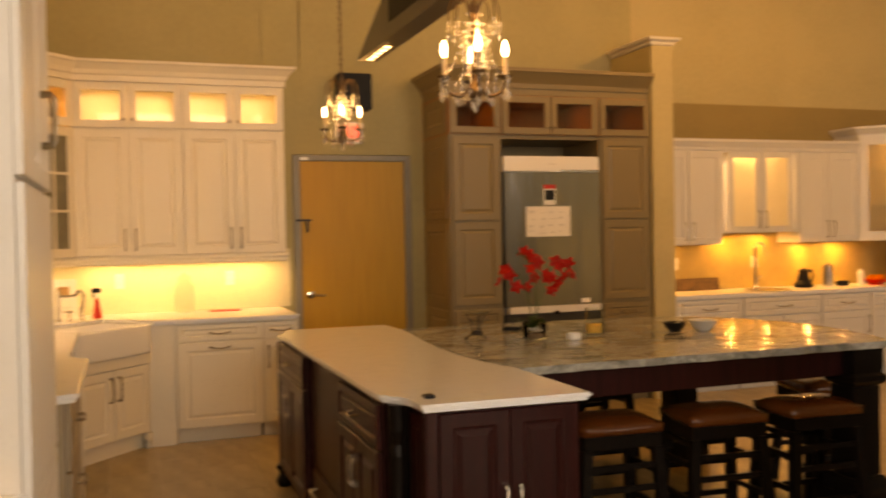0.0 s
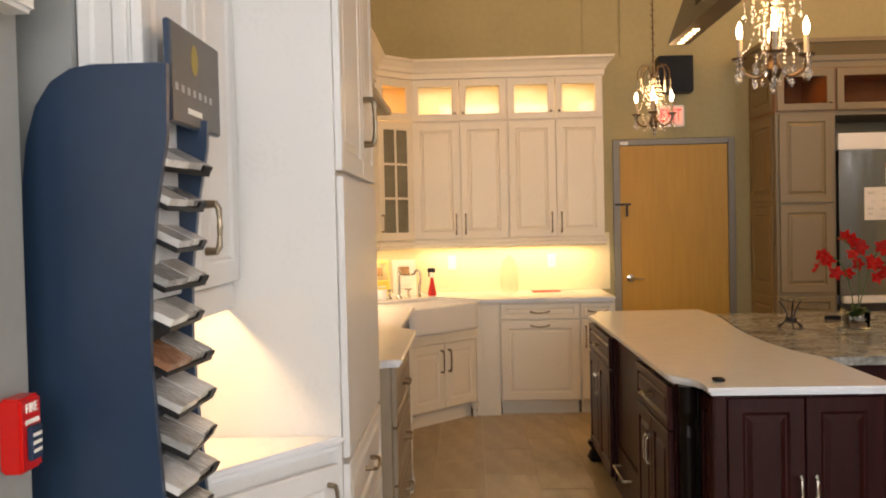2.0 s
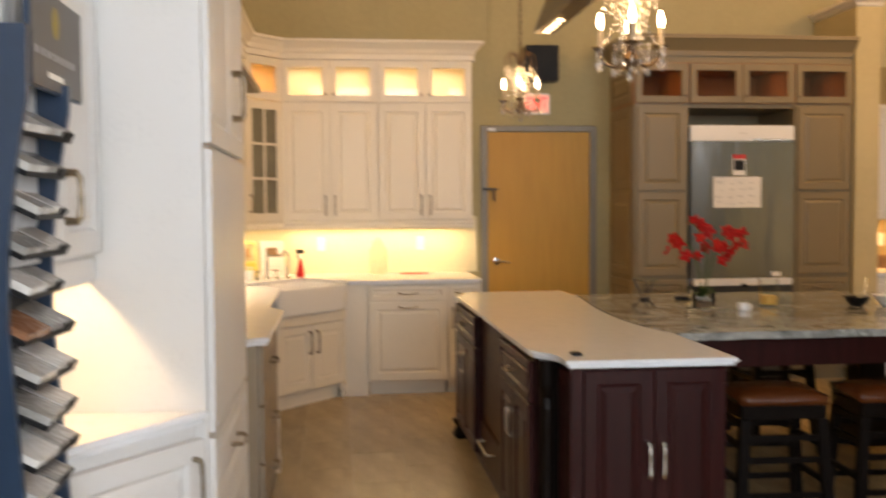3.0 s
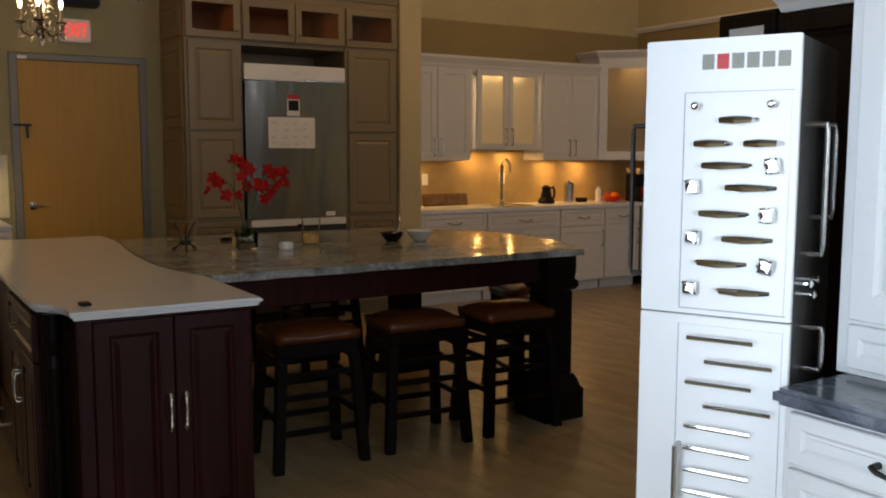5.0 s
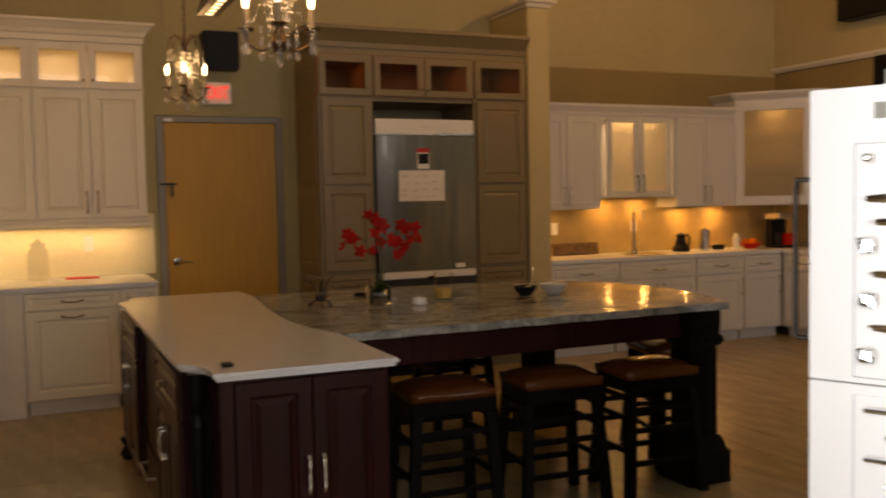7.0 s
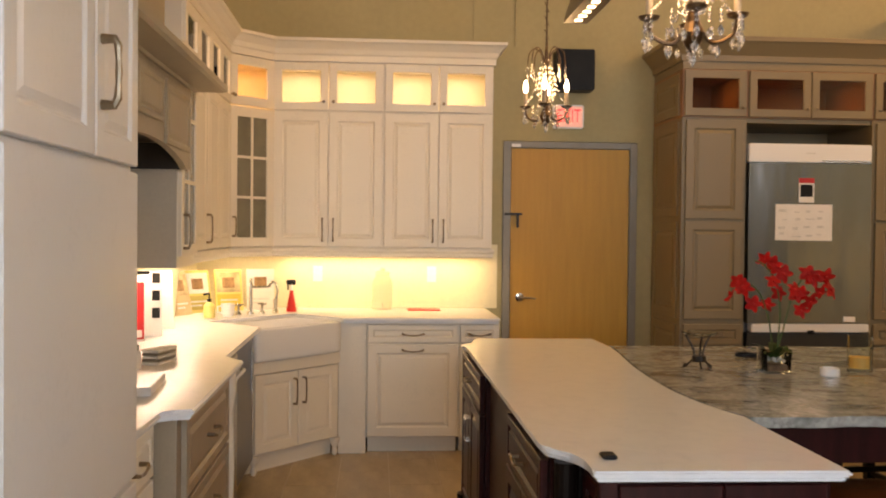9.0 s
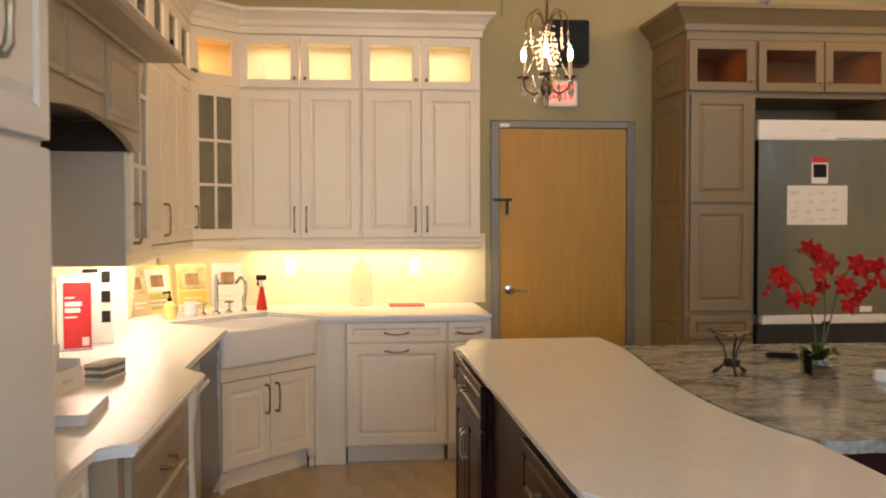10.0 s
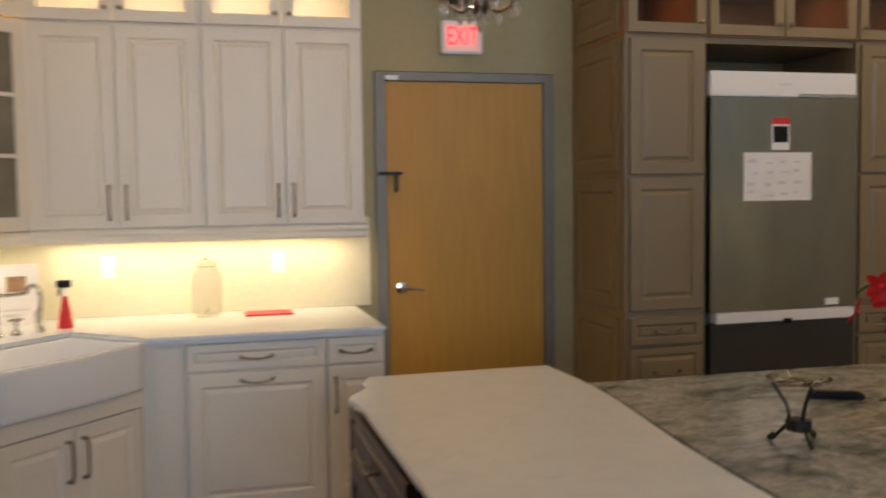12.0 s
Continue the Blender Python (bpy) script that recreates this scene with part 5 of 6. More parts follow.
for k in range(16):
    z = 0.992 - 0.0545 * k
    x = 0.205 + (0.045 if k % 2 and k < 5 else 0)
    bm = bmesh.new()
    tube(bm, [(x - 0.075, -0.0185, z), (x - 0.075, -0.042, z), (x + 0.08, -0.042, z), (x + 0.08, -0.0185, z)], 0.0060)
    part("sample_pull", bm, MIRROR, tw)
for z0, z1, x in ((0.45, 0.72, 0.11),):
    bm = bmesh.new()
    tube(bm, [(x, -0.0185, z0), (x, -0.05, z0), (x, -0.05, z1), (x, -0.0185, z1)], 0.007)
    part("bar_pull", bm, STEEL, tw)
# pulls on the black flank and on the far flank
for yq, z0, z1, xs in ((0.06, 1.20, 1.50, 1), (0.16, 1.28, 1.50, 1), (0.10, 0.92, 1.02, 1), (0.03, 1.13, 1.50, -1)):
    x = W if xs > 0 else 0
    o = 0.045 * xs
    bm = bmesh.new()
    tube(bm, [(x, yq, z0), (x + o, yq, z0), (x + o * 1.05, yq, z0 + 0.02), (x + o * 1.05, yq, z1 - 0.02), (x + o, yq, z1), (x, yq, z1)], 0.006)
    part("bar_pull", bm, IRON if xs < 0 else STEEL, tw)
for yq, z in ((0.06, 1.13), (0.10, 1.10), (0.14, 1.13)):
    bm = bmesh.new()
    lathe(bm, [(0.006, 0), (0.006, 0.02), (0.012, 0.026), (0.004, 0.032)], 10)
    bmesh.ops.transform(bm, matrix=pose(W, yq, z, 0, 90, 0), verts=bm.verts)
    part("sample_knob", bm, CHROME, tw)

# ---- chandeliers ----
def chandelier(m, arms, drop, reach=0.095):
    """An iron chandelier with candle arms and strings of crystal; its origin is the lowest finial."""
    c = thing("chandelier", "dark bronze chandelier with crystal drops and lit candle bulbs", "chandelier", m, "chandeliers over the island")
    bm = bmesh.new()
    lathe(bm, [(0.004, 0.03), (0.022, 0.05), (0.034, 0.08), (0.020, 0.11), (0.012, 0.14), (0.010, 0.34), (0.018, 0.36), (0.008, 0.38), (0.006, 0.46)], 14)
    part("stem", bm, BRONZE, c)
    bm = bmesh.new()
    tube(bm, [(0, 0, 0.46), (0, 0, drop)], 0.004)
    for k in range(int((drop - 0.46) / 0.035)):
        z = 0.47 + k * 0.035
        a = math.pi / 2 * (k % 2)
        tube(bm, [(0.011 * math.cos(a + s) * 1, 0.011 * math.sin(a), z + 0.02 * math.sin(s)) for s in (0, 1.57, 3.14)], 0.0025, 5)
    part("chain", bm, BRONZE, c)
    ga, gb, gc = bmesh.new(), bmesh.new(), bmesh.new()
    rg = random.Random(arms)

    def bead(g, x, y, z, r=0.0065):
        q = bmesh.ops.create_icosphere(g, subdivisions=1, radius=r)
        bmesh.ops.translate(g, verts=q["verts"], vec=(x, y, z))

    def drop_at(g, x, y, z, s=0.014):
        rings(g, [[(x + r * math.cos(2 * math.pi * k / 6), y + r * math.sin(2 * math.pi * k / 6), z - h) for k in range(6)] for r, h in ((0.001, 0), (s * 0.55, s * 0.9), (s * 0.75, s * 1.5), (s * 0.4, s * 2.3), (0.001, s * 2.8))])

    for k in range(arms):
        a = 2 * math.pi * k / arms - 0.26
        ca, sa = math.cos(a), math.sin(a)
        bm = bmesh.new()
        pts = curve([(0.015, 0.10), (reach * 0.45, 0.055), (reach * 0.9, 0.075), (reach * 1.0, 0.12)], 5)
        tube(bm, [(r * ca, r * sa, z) for r, z in pts], 0.006)
        arm = part("arm", bm, BRONZE, c)
        x, y = reach * ca, reach * sa
        bm = bmesh.new()
        lathe(bm, [(0.006, 0.115), (0.026, 0.122), (0.030, 0.130), (0.012, 0.131)], 12, (x, y, 0))
        part("drip_pan", bm, BRONZE, arm)
        bm = bmesh.new()
        lathe(bm, [(0.010, 0.131), (0.010, 0.198), (0.008, 0.2)], 10, (x, y, 0))
        part("candle_sleeve", bm, SLEEVE, arm, "cream candle sleeve")
        bm = bmesh.new()
        lathe(bm, [(0.006, 0.2), (0.010, 0.211), (0.0125, 0.226), (0.0095, 0.245), (0.0015, 0.265)], 10, (x, y, 0))
        part("bulb", bm, BULB, arm, "glowing flame bulb")
        for j in range(5):
            b = a + 0.5 * (j - 2) * 0.5
            rr = reach + 0.012
            xx, yy = rr * math.cos(b), rr * math.sin(b)
            for q in range(3):
                bead(ga, xx, yy, 0.118 - 0.014 * q, 0.006)
            drop_at(ga, xx, yy, 0.080 - 0.01 * (j % 2), 0.012)
        for q in range(12):
            t = q / 11
            rr = reach * (1 - t) + 0.03 * t
            zz = 0.14 + 0.22 * t - 0.05 * math.sin(math.pi * t)
            bead(gb, rr * math.cos(a + 0.35), rr * math.sin(a + 0.35), zz, 0.006)
        rr = reach * 0.55
        drop_at(gc, rr * ca, rr * sa, 0.055, 0.015)
        for j in range(2):
            b = a + j * 2 * math.pi / arms / 2
            ct = curve([(0.010, 0.33), (0.028, 0.40), (0.062, 0.425), (0.090, 0.395), (0.096, 0.335)], 4)
            bm = bmesh.new()
            tube(bm, [(r * math.cos(b), r * math.sin(b), z) for r, z in ct], 0.0028, 5)
            part("scroll", bm, BRONZE, c)
            for q in range(3):
                bead(gb, 0.096 * math.cos(b), 0.096 * math.sin(b), 0.328 - 0.014 * q, 0.006)
            drop_at(gb, 0.096 * math.cos(b), 0.096 * math.sin(b), 0.292, 0.012)
    for k in range(10):
        b = 2 * math.pi * k / 10
        for q in range(8):
            r = 0.028 + 0.02 * math.sin(q / 7 * math.pi)
            bead(gb, r * math.cos(b), r * math.sin(b), 0.14 + 0.026 * q, 0.0075)
    drop_at(gc, 0, 0, 0.035, 0.016)
    tagged(part("crystal_fringe", ga, CRYSTAL, c, "hanging crystal fringe"), kind="stuff")
    tagged(part("crystal_garland", gb, CRYSTAL, c, "strings of crystal beads"), kind="stuff")
    tagged(part("pendant_cluster", gc, CRYSTAL, c, "heart-shaped crystal pendants"), kind="stuff")
    bm = bmesh.new()
    lathe(bm, [(0.02, drop - 0.05), (0.06, drop - 0.03), (0.065, drop)], 16)
    part("ceiling_rose", bm, BRONZE, c)
    return c


chandelier(pose(-0.155, -2.235, 2.015), 4, HGT - 2.016, 0.105)
chandelier(pose(-0.175, -4.47, 1.955), 4, HGT - 1.956, 0.115)

# ---- canopy over the island ----
can = thing("island_canopy", "dark grey steel canopy hung over the island", "canopy")
side = [(-2.60, 2.488), (-2.62, 2.505), (-3.10, 2.70), (-3.55, 3.05), (-3.55, HGT - 0.002), (-4.15, HGT - 0.002), (-4.15, 2.488)]
bm = bmesh.new()
rings(bm, [[(x, y, z) for y, z in side] for x in (-0.145, -0.03)])
part("hood", bm, SILL_STEEL, can)
part("side_plate", boxes((-0.149, -0.1455, -3.95, -3.25, 2.56, 2.86)), BLACK, can, "dark inset plate")
for k in range(5):
    part("rim_lamp", boxes((-0.105, -0.07, -2.685 - 0.085 * k, -2.655 - 0.085 * k, 2.483, 2.4875), bev=0.002), LED, can, "lit lamp under the rim")

# ---- exit sign and speaker over the door ----
ex = thing("exit_sign", "white exit sign with lit red letters above the door", "exit sign")
part("housing", boxes((0.31, 0.545, -0.05, -0.002, 2.285, 2.465), bev=0.008), WHITEP, ex)
part("face", boxes((0.325, 0.53, -0.0535, -0.0505, 2.298, 2.452)), EXITFACE, ex)
def lettering(text, size, m, mat, parent, name="letters"):
    cu = bpy.data.curves.new(name, "FONT")
    cu.body, cu.size, cu.extrude, cu.align_x, cu.align_y = text, size, 0.001, "CENTER", "CENTER"
    tmp = bpy.data.objects.new(name, cu)
    me = bpy.data.meshes.new_from_object(tmp)
    bpy.data.objects.remove(tmp)
    me.materials.clear()
    me.materials.append(mat)
    ob = new(name, me)
    ob.matrix_basis = m
    ob.parent = parent
    return ob


lettering("EXIT", 0.125, pose(0.4275, -0.0555, 2.375, 90) @ Matrix.Diagonal((0.72, 1.15, 1, 1)), EXITRED, ex)
sp = thing("wall_speaker", "black square speaker mounted high over the door", "speaker")
part("cabinet", boxes((0.31, 0.60, -0.16, -0.002, 2.56, 2.865), bev=0.008), BLACK, sp)
part("grille", boxes((0.322, 0.588, -0.165, -0.1605, 2.572, 2.853), bev=0.002), BLACK, sp)
cb = bmesh.new()
tube(cb, [(0.02, -0.012, 2.9), (0.021, -0.012, 3.6), (0.019, -0.012, HGT - 0.002)], 0.006)
solid("wall_cable", cb, WALL, "painted cable running up the wall", "cable")

# ---- on the cream worktop ----
for ox in (-1.487, -0.633):
    o = thing("wall_socket", "white socket plate glowing in the splashback light", "socket", group="sockets on the yellow splashback")
    part("plate", boxes((ox, ox + 0.07, -0.014, -0.0085, 1.112, 1.23), bev=0.002), WHITEP, o)
    for z in (1.135, 1.178):
        part("outlet", boxes((ox + 0.018, ox + 0.052, -0.017, -0.0145, z, z + 0.03), bev=0.003), PAPER, o)
WT = TOP + 0.0005
jug = thing("glass_dispenser", "clear glass drink dispenser against the splashback", "jar", pose(-0.97, -0.16, WT))
bm = bmesh.new()
lathe(bm, [(0.07, 0), (0.075, 0.01), (0.075, 0.20), (0.05, 0.235), (0.042, 0.25)], 24)
part("body", bm, JARGLASS, jug)
bm = bmesh.new()
lathe(bm, [(0.05, 0.251), (0.052, 0.28), (0.02, 0.29), (0.012, 0.305), (0.016, 0.315)], 20)
part("lid", bm, JARGLASS, jug)
bm = bmesh.new()
tube(bm, [(0, -0.07, 0.05), (0, -0.10, 0.05), (0, -0.105, 0.035)], 0.007)
part("tap", bm, CHROME, jug)
solid("red_mat", boxes((-0.785, -0.545, -0.26, -0.10, WT, WT + 0.008), bev=0.003), RED, "thin red folder lying on the worktop", "folder")
sb = thing("spray_bottle", "red spray bottle with a black trigger head", "spray bottle", pose(-1.615, -0.35, WT))
bm = bmesh.new()
lathe(bm, [(0.034, 0), (0.036, 0.01), (0.026, 0.07), (0.014, 0.13), (0.012, 0.15)], 18)
part("bottle", bm, REDPL, sb)
bm = bmesh.new()
lathe(bm, [(0.010, 0.15), (0.010, 0.19)], 10)
part("neck", bm, WHITEP, sb)
part("trigger_head", boxes((-0.035, 0.03, -0.015, 0.015, 0.19, 0.225), (-0.03, -0.018, -0.006, 0.006, 0.15, 0.19), bev=0.004), BLACK, sb)
# bridge faucet behind the sink
bf = thing("bridge_faucet", "steel bridge faucet with a tall post and cross handles", "faucet", pose(-1.87, -0.574, WT, 0, 0, 38))
bm = bmesh.new()
lathe(bm, [(0.026, 0), (0.024, 0.012), (0.013, 0.022), (0.011, 0.19), (0.016, 0.196), (0.014, 0.21), (0.008, 0.225), (0.010, 0.235), (0.004, 0.245)], 14)
part("post", bm, STEEL, bf)
bm = bmesh.new()
tube(bm, [(0.0, 0, 0.185), (0.06, -0.01, 0.183), (0.13, -0.02, 0.185)], 0.009)
part("bridge", bm, STEEL, bf)
bm = bmesh.new()
tube(bm, curve([(0.13, -0.02, 0.185), (0.155, -0.02, 0.215), (0.185, -0.02, 0.20), (0.20, -0.015, 0.15), (0.195, -0.005, 0.09)], 4), [0.010 + 0.002 * (k % 5 == 0) for k in range(17)])
part("spout", bm, STEEL, bf)
bm = bmesh.new()
lathe(bm, [(0.022, 0), (0.018, 0.012), (0.012, 0.03), (0.016, 0.09), (0.012, 0.10)], 12, (0.195, 0.0, 0))
part("side_spray", bm, STEEL, bf)
for x in (-0.093, 0.088):
    bm = bmesh.new()
    lathe(bm, [(0.022, 0), (0.020, 0.010), (0.010, 0.02), (0.009, 0.06)], 12, (x, 0, 0))
    tube(bm, [(x - 0.032, 0, 0.066), (x, 0, 0.07), (x + 0.032, 0, 0.066)], 0.007)
    tube(bm, [(x, -0.03, 0.066), (x, 0.03, 0.066)], 0.006)
    part("cross_handle", bm, STEEL, bf)
so = thing("soap_dispenser", "amber soap bottle with a black pump", "soap dispenser", pose(-2.10, -0.85, WT))
bm = bmesh.new()
lathe(bm, [(0.035, 0), (0.038, 0.02), (0.036, 0.08), (0.015, 0.105)], 16)
part("bottle", bm, YELLOW, so)
bm = bmesh.new()
lathe(bm, [(0.014, 0.105), (0.014, 0.125), (0.005, 0.127), (0.005, 0.16)], 10)
tube(bm, [(0.0, 0, 0.16), (-0.03, -0.03, 0.155)], 0.007)
part("pump", bm, BLACK, so)
mug = thing("mug", "white mug beside the sink", "mug", pose(-1.995, -0.75, WT))
bm = bmesh.new()
lathe(bm, [(0.030, 0), (0.042, 0.02), (0.045, 0.085), (0.041, 0.085), (0.038, 0.02), (0.01, 0.008)], 20)
part("cup", bm, PORCELAIN, mug)
bm = bmesh.new()
tube(bm, [(-0.042, 0, 0.07), (-0.068, 0, 0.065), (-0.068, 0, 0.03), (-0.040, 0, 0.022)], 0.006)
part("handle", bm, PORCELAIN, mug)


def photo_board(x, y, turn, mats, w, h=0.30):
    """A leaning card with a picture above a coloured caption block."""
    card, pic, block = mats
    b = thing("photo_board", "leaning photo card with warm yellow and brown pictures", "card", pose(x, y, WT, -13, 0, turn), "photo cards in the corner")
    part("card", boxes((0, w, 0, 0.012, 0, h), bev=0.001), card, b)
    part("picture", boxes((0.015, w - 0.015, -0.002, -0.0005, h * 0.45, h - 0.02)), pic, b)
    part("subject", boxes((w * 0.28, w * 0.72, -0.0034, -0.0022, h * 0.55, h * 0.80), bev=0.001), SUBJECT, b)
    part("caption", boxes((0.015, w - 0.015, -0.002, -0.0005, 0.02, h * 0.40)), block, b)
    for k in range(2):
        part("print_bar", boxes((w * 0.18, w * (0.8 - 0.2 * k), -0.0034, -0.0022, h * (0.24 - 0.09 * k), h * (0.28 - 0.09 * k))), GREYINK, b)


photo_board(-2.335, -0.74, 62, (TANCARD, OCHRE, TANCARD), 0.17)
photo_board(-2.30, -0.55, 42, (YELLOW, PAPER, OLIVECARD), 0.20)
photo_board(-2.14, -0.36, 26, (YELLOW, OCHRE, GOLDCARD), 0.20)
photo_board(-1.945, -0.23, 12, (PAPER, WHITEP, PAPER), 0.20)
# brochures and samples nearer
rs = thing("brochure_stand", "red and white brochure box standing on the worktop", "brochure stand", pose(-2.335, -2.17, WT, 0, 0, 24))
part("box", boxes((0, 0.15, 0, 0.08, 0, 0.335), bev=0.003), PAPER, rs)
part("red_cover", boxes((0.028, 0.145, -0.004, -0.0005, 0.012, 0.305)), RED, rs, "red cover with white print")
for z, a, b in ((0.235, 0.034, 0.075), (0.20, 0.034, 0.105), (0.172, 0.034, 0.098), (0.148, 0.034, 0.085)):
    part("print_bar", boxes((a, b, -0.0055, -0.0042, z, z + (0.020 if 0.16 < z < 0.21 else 0.007))), PAPER, rs)
part("print_square", boxes((0.105, 0.135, -0.0055, -0.0042, 0.022, 0.06), bev=0.001), PAPER, rs)
ss = thing("sample_card", "white card holding three dark sample chips", "sample card", pose(-2.29, -1.93, WT, 0, 0, 20))
part("card", boxes((0, 0.135, 0, 0.03, 0, 0.345), bev=0.002), PAPER, ss)
for k in range(3):
    part("chip", boxes((0.082, 0.122, -0.006, -0.0005, 0.10 + 0.094 * k, 0.155 + 0.094 * k), bev=0.001), IRON, ss)
part("clip", boxes((0.0, 0.07, -0.004, 0.034, 0.335, 0.352), bev=0.003), BLACK, ss, "black clip on the top edge")
solid("leaning_card", boxes((0, 0.17, 0, 0.01, 0, 0.34), bev=0.002), PAPER, "blank white card leaning on the side splashback", "card", m=pose(-2.325, -1.60, WT, -8, 0, 30))
bs = thing("sample_stack", "fanned stack of grey and white tile samples", "tile samples", pose(-1.935, -2.945, WT, 0, 0, 76))
for k in range(5):
    part("tile_sample", boxes((0.0, 0.17, 0.003 * (k % 2), 0.075, 0.013 * k, 0.013 * k + 0.010), bev=0.001), (GREYMETAL if k % 2 else GREYINK), bs)
solid("white_slab_sample", boxes((0, 0.42, 0, 0.32, 0, 0.032), bev=0.003), QUARTZ, "white quartz slab sample lying flat", "stone sample", m=pose(-2.21, -3.70, WT, 0, 0, 4))
lb = thing("leaflet_box", "white two-tier tray of leaflets", "leaflet box", pose(-2.04, -3.33, WT, 0, 0, 79))
part("tray", boxes((0, 0.30, 0, 0.008, 0, 0.075), (0, 0.30, 0.17, 0.178, 0, 0.15), (0, 0.008, 0.008, 0.17, 0, 0.10), (0.292, 0.30, 0.008, 0.17, 0, 0.10), (0.008, 0.292, 0.008, 0.17, 0, 0.006)), WHITEP, lb)
part("tray", boxes((0, 0.30, 0.082, 0.09, 0.006, 0.15)), WHITEP, lb, "raised rear tier")
part("print_bar", boxes((0.16, 0.23, -0.0015, -0.0003, 0.03, 0.042)), GREYINK, lb)
for k in range(5):
    lf = part("leaflet", boxes((0, 0.11, 0, 0.004, 0, 0.24)), (PAPER, RED, PAPER, GREYMETAL, PAPER)[k], lb, m=pose(0.02 + 0.14 * (k % 2), 0.10 + 0.014 * k, 0.008, -12))
    part("picture", boxes((0.02, 0.09, -0.0016, -0.0004, 0.06, 0.17)), (TRAY, PAPER, GREYMETAL, PAPER, TRAY)[k], lf)

# ---- on the granite table ----
GT = TOP + 0.0035
ch = thing("candle_holder", "black scrolled iron stand with a glass dish", "candle holder", pose(0.37, -3.06, GT, 0, 0, 20))
for k in range(3):
    a = 2 * math.pi * k / 3
    bm = bmesh.new()
    tube(bm, [(r * math.cos(a), r * math.sin(a), z) for r, z in curve([(0.055, 0.018), (0.068, 0.006), (0.058, 0.005), (0.045, 0.02), (0.022, 0.05), (0.028, 0.09), (0.05, 0.125), (0.062, 0.14)], 4)], 0.0045, 6)
    part("leg", bm, IRON, ch)
bm = bmesh.new()
lathe(bm, [(0.03, 0.03), (0.03, 0.055), (0.02, 0.056)], 14)
part("cup", bm, IRON, ch)
bm = bmesh.new()
lathe(bm, [(0.02, 0.14), (0.06, 0.145), (0.075, 0.155), (0.072, 0.157), (0.055, 0.149), (0.01, 0.144)], 22)
part("dish", bm, POTGLASS, ch)
pot = thing("orchid", "red artificial orchid in a glass cube pot", "orchid", pose(0.66, -3.15, GT))
bm = bmesh.new()
rings(bm, [[(-r, -r, z), (r, -r, z), (r, r, z), (-r, r, z)] for r, z in ((0.052, 0), (0.055, 0.10), (0.050, 0.10), (0.047, 0.006))])
part("glass_pot", bm, POTGLASS, pot)
part("soil", boxes((-0.045, 0.045, -0.045, 0.045, 0.008, 0.035), bev=0.005), TRAY, pot, "brown bark")
bm = bmesh.new()
rl = random.Random(3)
for k in range(26):
    ball(bm, (rl.uniform(-0.038, 0.038), rl.uniform(-0.038, 0.038), rl.uniform(0.048, 0.06)), 0.009, u=6, v=4)
part("pebbles", bm, GREYPRINT, pot)
for k in range(7):
    a = 2 * math.pi * k / 7 + 0.3
    lng = rl.uniform(0.06, 0.12)
    bm = bmesh.new()
    left, right_ = [], []
    for j in range(7):
        t = j / 6
        r, z = lng * t, 0.055 + 0.065 * math.sin(2.3 * t) * (0.6 + 0.4 * (k % 2))
        w = 0.019 * math.sin(math.pi * min(1, t * 0.9 + 0.1)) + 0.001
        c, s = math.cos(a), math.sin(a)
        left.append(bm.verts.new((r * c - w * s, r * s + w * c, z)))
        right_.append(bm.verts.new((r * c + w * s, r * s - w * c, z - 0.004)))
    for j in range(6):
        bm.faces.new((left[j], left[j + 1], right_[j + 1], right_[j]))
    bmesh.ops.solidify(bm, geom=bm.faces, thickness=0.0015)
    part("leaf", bm, LEAF, pot)
stems = [[(0, 0, 0.05), (-0.02, 0, 0.20), (-0.06, 0.01, 0.33), (-0.13, 0.02, 0.38), (-0.19, 0.02, 0.36)], [(0.01, 0, 0.05), (0.02, -0.01, 0.24), (0.0, -0.01, 0.38), (-0.05, -0.01, 0.45), (-0.09, 0, 0.47)], [(0.01, 0.01, 0.05), (0.05, 0.01, 0.20), (0.09, 0.02, 0.33), (0.15, 0.02, 0.41), (0.22, 0.02, 0.39)]]
for st in stems:
    bm = bmesh.new()
    tube(bm, curve(st, 5), 0.003, 6)
    part("stem", bm, LEAF, pot)


def flower(at, size, turn, tilt):
    bm = bmesh.new()
    for k in range(5):
        a = 2 * math.pi * k / 5
        w, lng = (0.55, 1.0) if k % 2 == 0 else (0.75, 0.9)
        rows = []
        for j in range(5):
            t = j / 4
            hw = size * w * 0.5 * math.sin(math.pi * (0.12 + 0.80 * t))
            lift = size * (0.18 * t - 0.30 * t * t)
            c, s = math.cos(a), math.sin(a)
            r = size * lng * t
            rows.append([bm.verts.new((r * c - q * hw * s, r * s + q * hw * c, lift + 0.06 * size * q * q)) for q in (-1, 0, 1)])
        for r0, r1 in zip(rows, rows[1:]):
            for q in range(2):
                bm.faces.new((r0[q], r0[q + 1], r1[q + 1], r1[q]))
    bmesh.ops.solidify(bm, geom=bm.faces, thickness=0.0012)
    ball(bm, (0, 0, 0.004), size * 0.16, u=7, v=5)
    bmesh.ops.transform(bm, matrix=pose(*at, 90 + tilt, 0, turn), verts=bm.verts)
    part("flower", bm, PETAL, pot)


